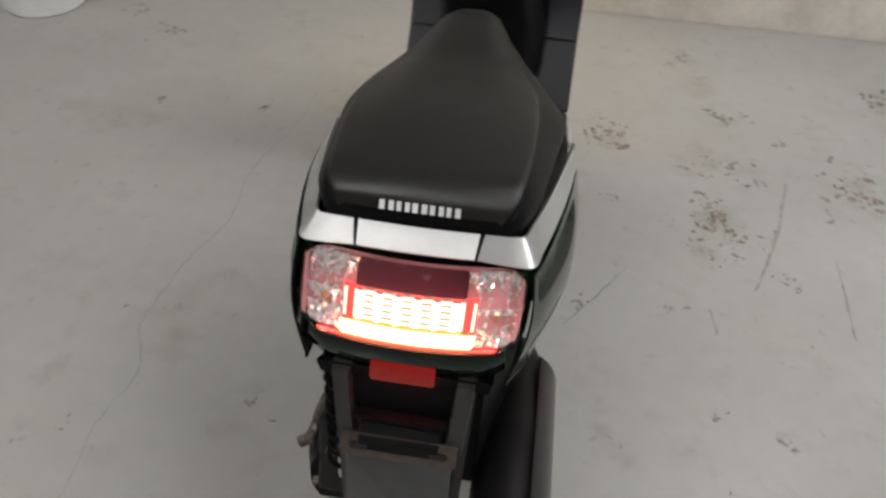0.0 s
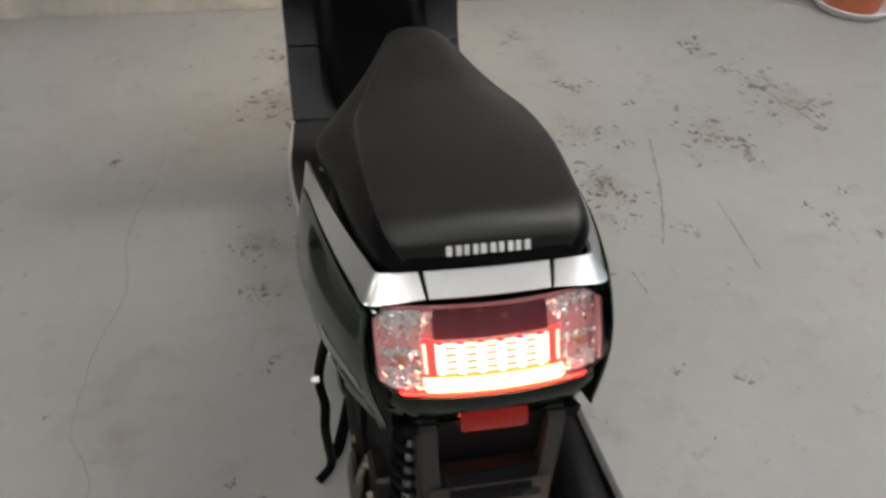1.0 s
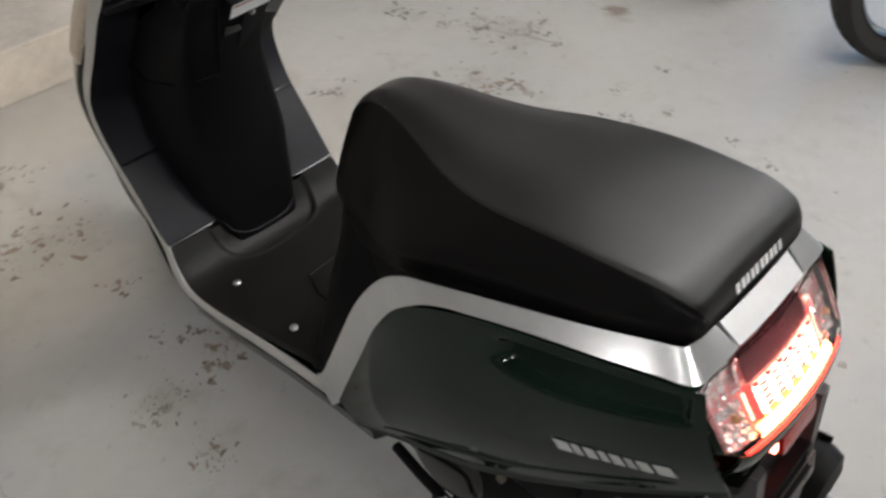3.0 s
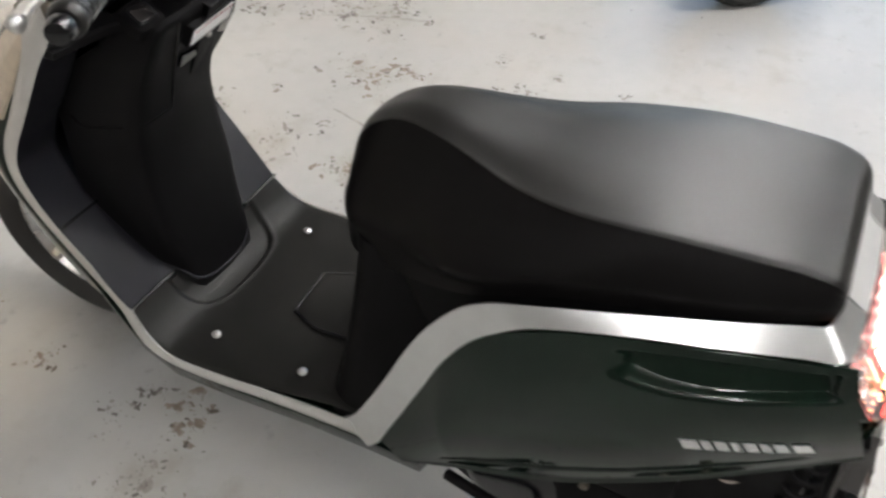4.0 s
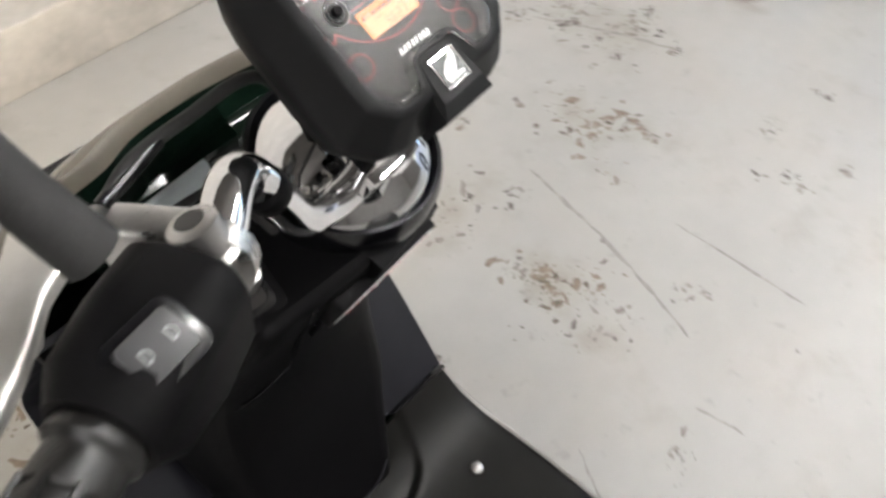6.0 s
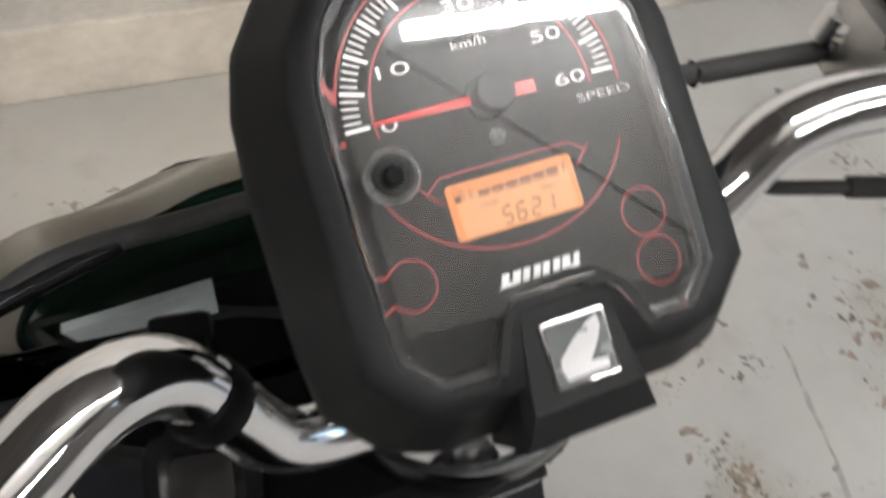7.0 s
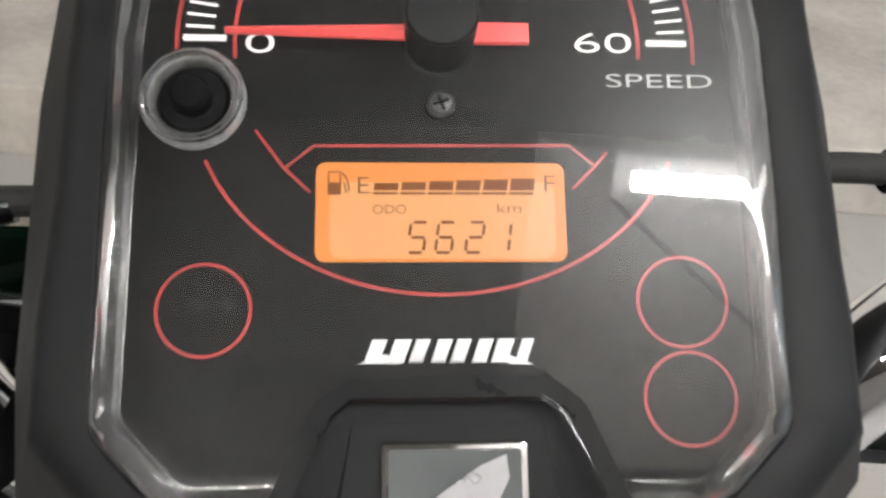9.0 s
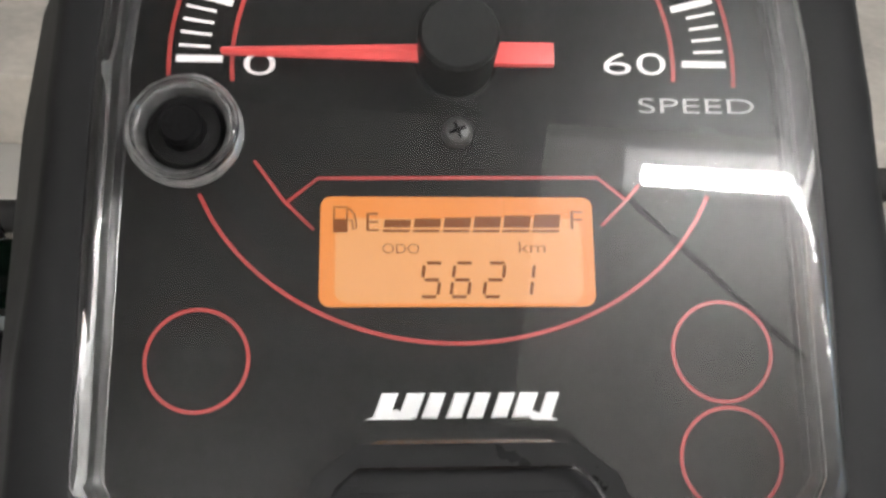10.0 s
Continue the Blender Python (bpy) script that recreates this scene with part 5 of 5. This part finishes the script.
part("cable", sweep([(.19, .865, .905), (.135, .885, .90), (.09, .905, .89), (.03, .93, .82)], .0028), RUBBER, handlebar)
part("cable_boot", sweep([(.185, .867, .905), (.155, .878, .902)], .0042, 12, 1), RUBBER, handlebar)
part("brake_hose", sweep([(.165, .921, .930), (.13, .921, .930), (.09, .922, .929), (.05, .930, .915), (.02, .95, .86), (.01, .95, .80)], .0036), RUBBER, handlebar, "black brake hose")
part("hose_sleeve", sweep([(.158, .921, .930), (.108, .9215, .9295)], .0042, 12, 1), RUBBER, handlebar)
part("clip", box((.003, .008, .008), (.104, .9215, .9295), .002), GLOSS, handlebar)
part("rubber_boot", sweep([(-.178, .83, .965), (-.190, .85, 1.0), (-.196, .862, 1.03)], lambda t: .0125 - .003 * t), RUBBER, handlebar, "black rubber boot")
master = part("master_cylinder", box((.055, .040, .034), (.185, .905, .938), .008, (0, 0, -12)), CAST, handlebar, "cast alloy brake master cylinder")
part("banjo", lathe([(0, .010), (.008, .010), (.010, 0)], pose(.163, .921, .936), 16), CHROME, master)
part("reservoir_cap", box((.042, .034, .006), (.187, .904, .957), .002, (0, 0, -12)), GLOSS, master)
part("throttle_housing", loft([[bar_frame((.203, .8675, .946), R0) @ Vector((x, y, z)) for x, y in rounded(w, w, .016, 5)] for z, w in ((0, .044), (.004, .052), (.028, .052), (.034, .042))]), BLACK, handlebar, "black throttle housing")
part("cable_band", sweep([(-.0765, .862, .8925), (-.079, .862, .897), (-.0815, .862, .9015)], lambda t: .0122 + .0006 * math.sin(math.pi * t), 20, 5), BLACK, handlebar, "black rubber band round the bar bend")
part("band_head", box((.018, .009, .011), (-.082, .884, .902), .003, (35, 0, -6)), BLACK, handlebar, "black rubber tab of the band")
part("band_neck", box((.011, .020, .007), (-.081, .874, .902), .002, (0, 0, -6)), BLACK, handlebar)
part("cable", sweep([(-.082, .884, .899), (-.078, .888, .880), (-.072, .884, .858), (-.062, .884, .835)], .0034), RUBBER, handlebar, "black switch cable")
clamp_r = part("lever_clamp", sweep([(.166, .880, .9425), (.196, .870, .9450)], .0180, 20, 1), CAST, handlebar, "cast alloy lever clamp")
part("clamp_bolt", lathe([(0, .012), (.0045, .012), (.0055, .010), (.0055, 0)], pose(.178, .866, .926, 60, 0, 15), 6), CHROME, clamp_r)
part("starter_switch", box((.036, .034, .030), (.207, .860, .920), .007, (20, 0, -18)), BLACK, handlebar, "black starter switch block")
# clamp, stem, collar
part("bar_clamp", box((.046, .034, .030), (.004, .872, .856), .006, (30, 0, 6)), CHROME, handlebar, "chrome handlebar clamp")
part("stem", lathe([(.020, .0), (.020, .045), (.028, .05)], pose(.008, .890, .812, 14, 0, 0), 28), CHROME, scooter, "chrome steering stem")
part("stem_collar", lathe([(.018, .030), (.026, .026), (.042, .014), (.054, .004), (.0575, -.003), (.053, -.010)], pose(.022, .912, .819, 14, 0, 0), 48), CHROME, scooter, "polished chrome collar")
part("collar_ring", lathe([(.052, -.008), (.0575, -.005), (.061, .001), (.064, .001), (.0655, -.003), (.067, -.012), (.066, -.022)], pose(.025, .915, .816, 14, 0, 0), 48), GLOSS, scooter, "gloss black dish under the collar")
part("meter_stay", sweep([(0, .90, .86), (0, .92, .90), (0, .915, .925)], .016), BLACK, scooter)
part("column_top", loft([[(x, y, z) for x, y in rounded(2 * w, d, .04, 6, 0, yc)] for z, w, d, yc in ((.735, .108, .20, .985), (.752, .098, .18, .975), (.765, .082, .15, .960))]), GLOSS, scooter, "gloss black panel round the stem")
# ---- other things in the garage ----
def bare_wheel(name, label, at, turn, lean=0):
    ob = thing(name, label, "wheel", (0, 0, 0), "parked motorcycle wheels")
    shell_wheel(ob, (0, 0, 0), .29, .12, rim_mat=GLOSS)
    ob.matrix_basis = pose(*at, 0, lean, turn)
    return ob


bare_wheel("motorcycle_wheel", "black motorcycle tyre and wheel standing on the floor", (2.02, .385, .291), 45)
bare_wheel("motorcycle_wheel", "black motorcycle tyre on the floor beside another wheel", (2.16, .99, .291), 85)

bucket = thing("bucket", "white plastic bucket on the floor by the step", "bucket", (-1.57, 1.755, 0))
part("shell", lathe([(0, .004), (.13, .0), (.14, .01), (.165, .26), (.172, .27), (.168, .275), (.16, .268), (.136, .014), (0, .012)], Matrix(), 48), WHITE, bucket)
part("rim", lathe([(.170, .255), (.180, .258), (.180, .272), (.170, .275)], Matrix(), 48), WHITE, bucket)
part("handle", sweep([(.172, 0, .25), (.12, -.13, .22), (0, -.185, .20), (-.12, -.13, .22), (-.172, 0, .25)], .003), CAST, bucket, "thin wire handle")

saucer = tagged(part("saucer", lathe([(0, .004), (.11, .0), (.125, .004), (.152, .035), (.156, .04), (.150, .041), (.12, .010), (0, .010)], pose(1.87, 1.94, 0), 48), WHITE, None, "white plastic plant saucer on the floor"), "", "saucer")
flower_pot = thing("flower_pot", "terracotta flower pot standing in a white saucer", "flower pot", (1.87, 1.94, .0105))
part("pot", lathe([(0, .0), (.095, .0), (.10, .004), (.135, .22), (.148, .222), (.152, .228), (.152, .27), (.142, .272), (.138, .23), (0, .21)], Matrix(), 48), TERRA, flower_pot)
part("soil", lathe([(0, .232), (.137, .23)], Matrix(), 32), material("dark soil", (.05, .035, .025), .95, 0, .4, 60, .8, 150), flower_pot, "dark potting soil")

# ceiling work that shows in the dial window
structure("beam_1", box((4.2, .86, .1), (2.32, .03, 2.53)), PLASTER, "pale boxed panel under the dark ceiling")
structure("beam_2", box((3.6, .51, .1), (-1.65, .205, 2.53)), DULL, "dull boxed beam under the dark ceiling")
structure("cable_1", sweep([(.35, .40, 2.36), (.8, .05, 2.37), (1.3, -.35, 2.36)], .006, 8, 4), RUBBER, "thin dark cable across the panel", True)
structure("pipe", box((.065, 3.0, .05), (.182, .6, 2.445), .01), material("dark pipe", (.10, .10, .10), .6, 0, .2, 10), "dark duct along the ceiling")

# ---- marks on the floor ----
SCUFF = material("grey scuff", (.30, .29, .27), .8, 0, .4, 40)
CRACK = material("hairline crack", (.27, .26, .25), .9, 0, .3, 60)


def ribbon(pts, width, wob=.006, seed=1):
    rnd = random.Random(seed)
    path = smooth_path([(x, y, 0) for x, y in pts], 10)
    bm = bmesh.new()
    rows = []
    for i, p in enumerate(path):
        d = (path[min(i + 1, len(path) - 1)] - path[max(i - 1, 0)]).normalized()
        n = Vector((-d.y, d.x, 0))
        w = width * (.35 + .65 * math.sin(math.pi * i / (len(path) - 1)) ** .5) * rnd.uniform(.4, 1.2) / 2
        c = p + n * rnd.uniform(-wob, wob) + Vector((0, 0, .0006))
        rows.append([bm.verts.new(c + n * w), bm.verts.new(c - n * w)])
    for a, b in zip(rows, rows[1:]):
        bm.faces.new((a[0], a[1], b[1], b[0]))
    bmesh.ops.transform(bm, matrix=Matrix.Translation((-FLOOR_AT[0], -FLOOR_AT[1], .05)), verts=bm.verts)
    return bm


floor_ob = bpy.data.objects["floor"]
part("crack", ribbon([(-.53, 1.45), (-.54, 1.22), (-.60, .99), (-.59, .78), (-.63, .65), (-.66, .45), (-.65, .39), (-.61, .29), (-.64, .16), (-.63, .05), (-.66, -.2)], .0021, .004, 2), CRACK, floor_ob)
for k, (pts, w) in enumerate((([(.81, 1.22), (.76, 1.0), (.68, .78)], .010), ([(.89, .93), (.885, .66)], .008), ([(.57, .70), (.58, .62)], .008), ([(1.22, 1.52), (1.30, 1.36), (1.36, 1.20)], .014), ([(.38, .80), (.31, .69), (.24, .59)], .006))):
    part("scratch", ribbon(pts, w, .002, 5 + k), SCUFF, floor_ob)


def flecks(patches, amount, size, seed):
    """Many small torn flakes of dirt, in clumps round the given places."""
    rnd = random.Random(seed)
    verts, faces = [], []
    for x, y, r in patches:
        clumps = [(x + rnd.gauss(0, r * .45), y + rnd.gauss(0, r * .45), rnd.uniform(.15, .45) * r) for _ in range(3 + int(r * 60))]
        for _ in range(int(6 + amount * r)):
            cx, cy, cr = rnd.choice(clumps)
            px, py = rnd.gauss(cx, cr), rnd.gauss(cy, cr)
            a, long_, n = rnd.uniform(0, math.pi), rnd.uniform(1, 2.2), rnd.randint(9, 14)
            k = size * (.3 + 1.5 * rnd.random() ** 4) * (.6 + min(r, .08) * 6)
            first, z = len(verts), .0503 + .0007 * rnd.random()
            for q in range(n):
                t, w = 2 * math.pi * q / n, k * rnd.uniform(.3, 1.25)
                u, v = math.cos(t) * w * long_, math.sin(t) * w
                verts.append((px + u * math.cos(a) - v * math.sin(a) - FLOOR_AT[0], py + u * math.sin(a) + v * math.cos(a) - FLOOR_AT[1], z))
            faces.append(range(first, first + n))
    me = bpy.data.meshes.new("dirt_flecks")
    me.from_pydata(verts, [], faces)
    return me


rnd = random.Random(11)
LOOSE = [(rnd.uniform(-1.4, 1.9), rnd.uniform(-.5, 1.95), rnd.uniform(.004, .012)) for _ in range(46)]
for patches, amount, size, seed, tone in ((BROWN, 700, .0054, 21, (.23, .195, .155)), (BROWN, 320, .0040, 22, (.13, .112, .09)), (DARK_MARKS, 300, .0042, 23, (.145, .136, .122)),
                                          (DARK_MARKS, 360, .0050, 27, (.25, .235, .21)), (FAR_MARKS, 300, .0046, 24, (.14, .13, .115)), (FAR_MARKS, 360, .0052, 26, (.25, .23, .20)), (LOOSE, 100, .0036, 25, (.20, .19, .175))):
    me = flecks(patches, amount, size, seed)
    me.materials.append(material("dry floor dirt", tone, .85, 0, .35, 60))
    ob = new("dirt_flecks", me)
    ob.parent = floor_ob
    tagged(ob, "", kind="stuff")
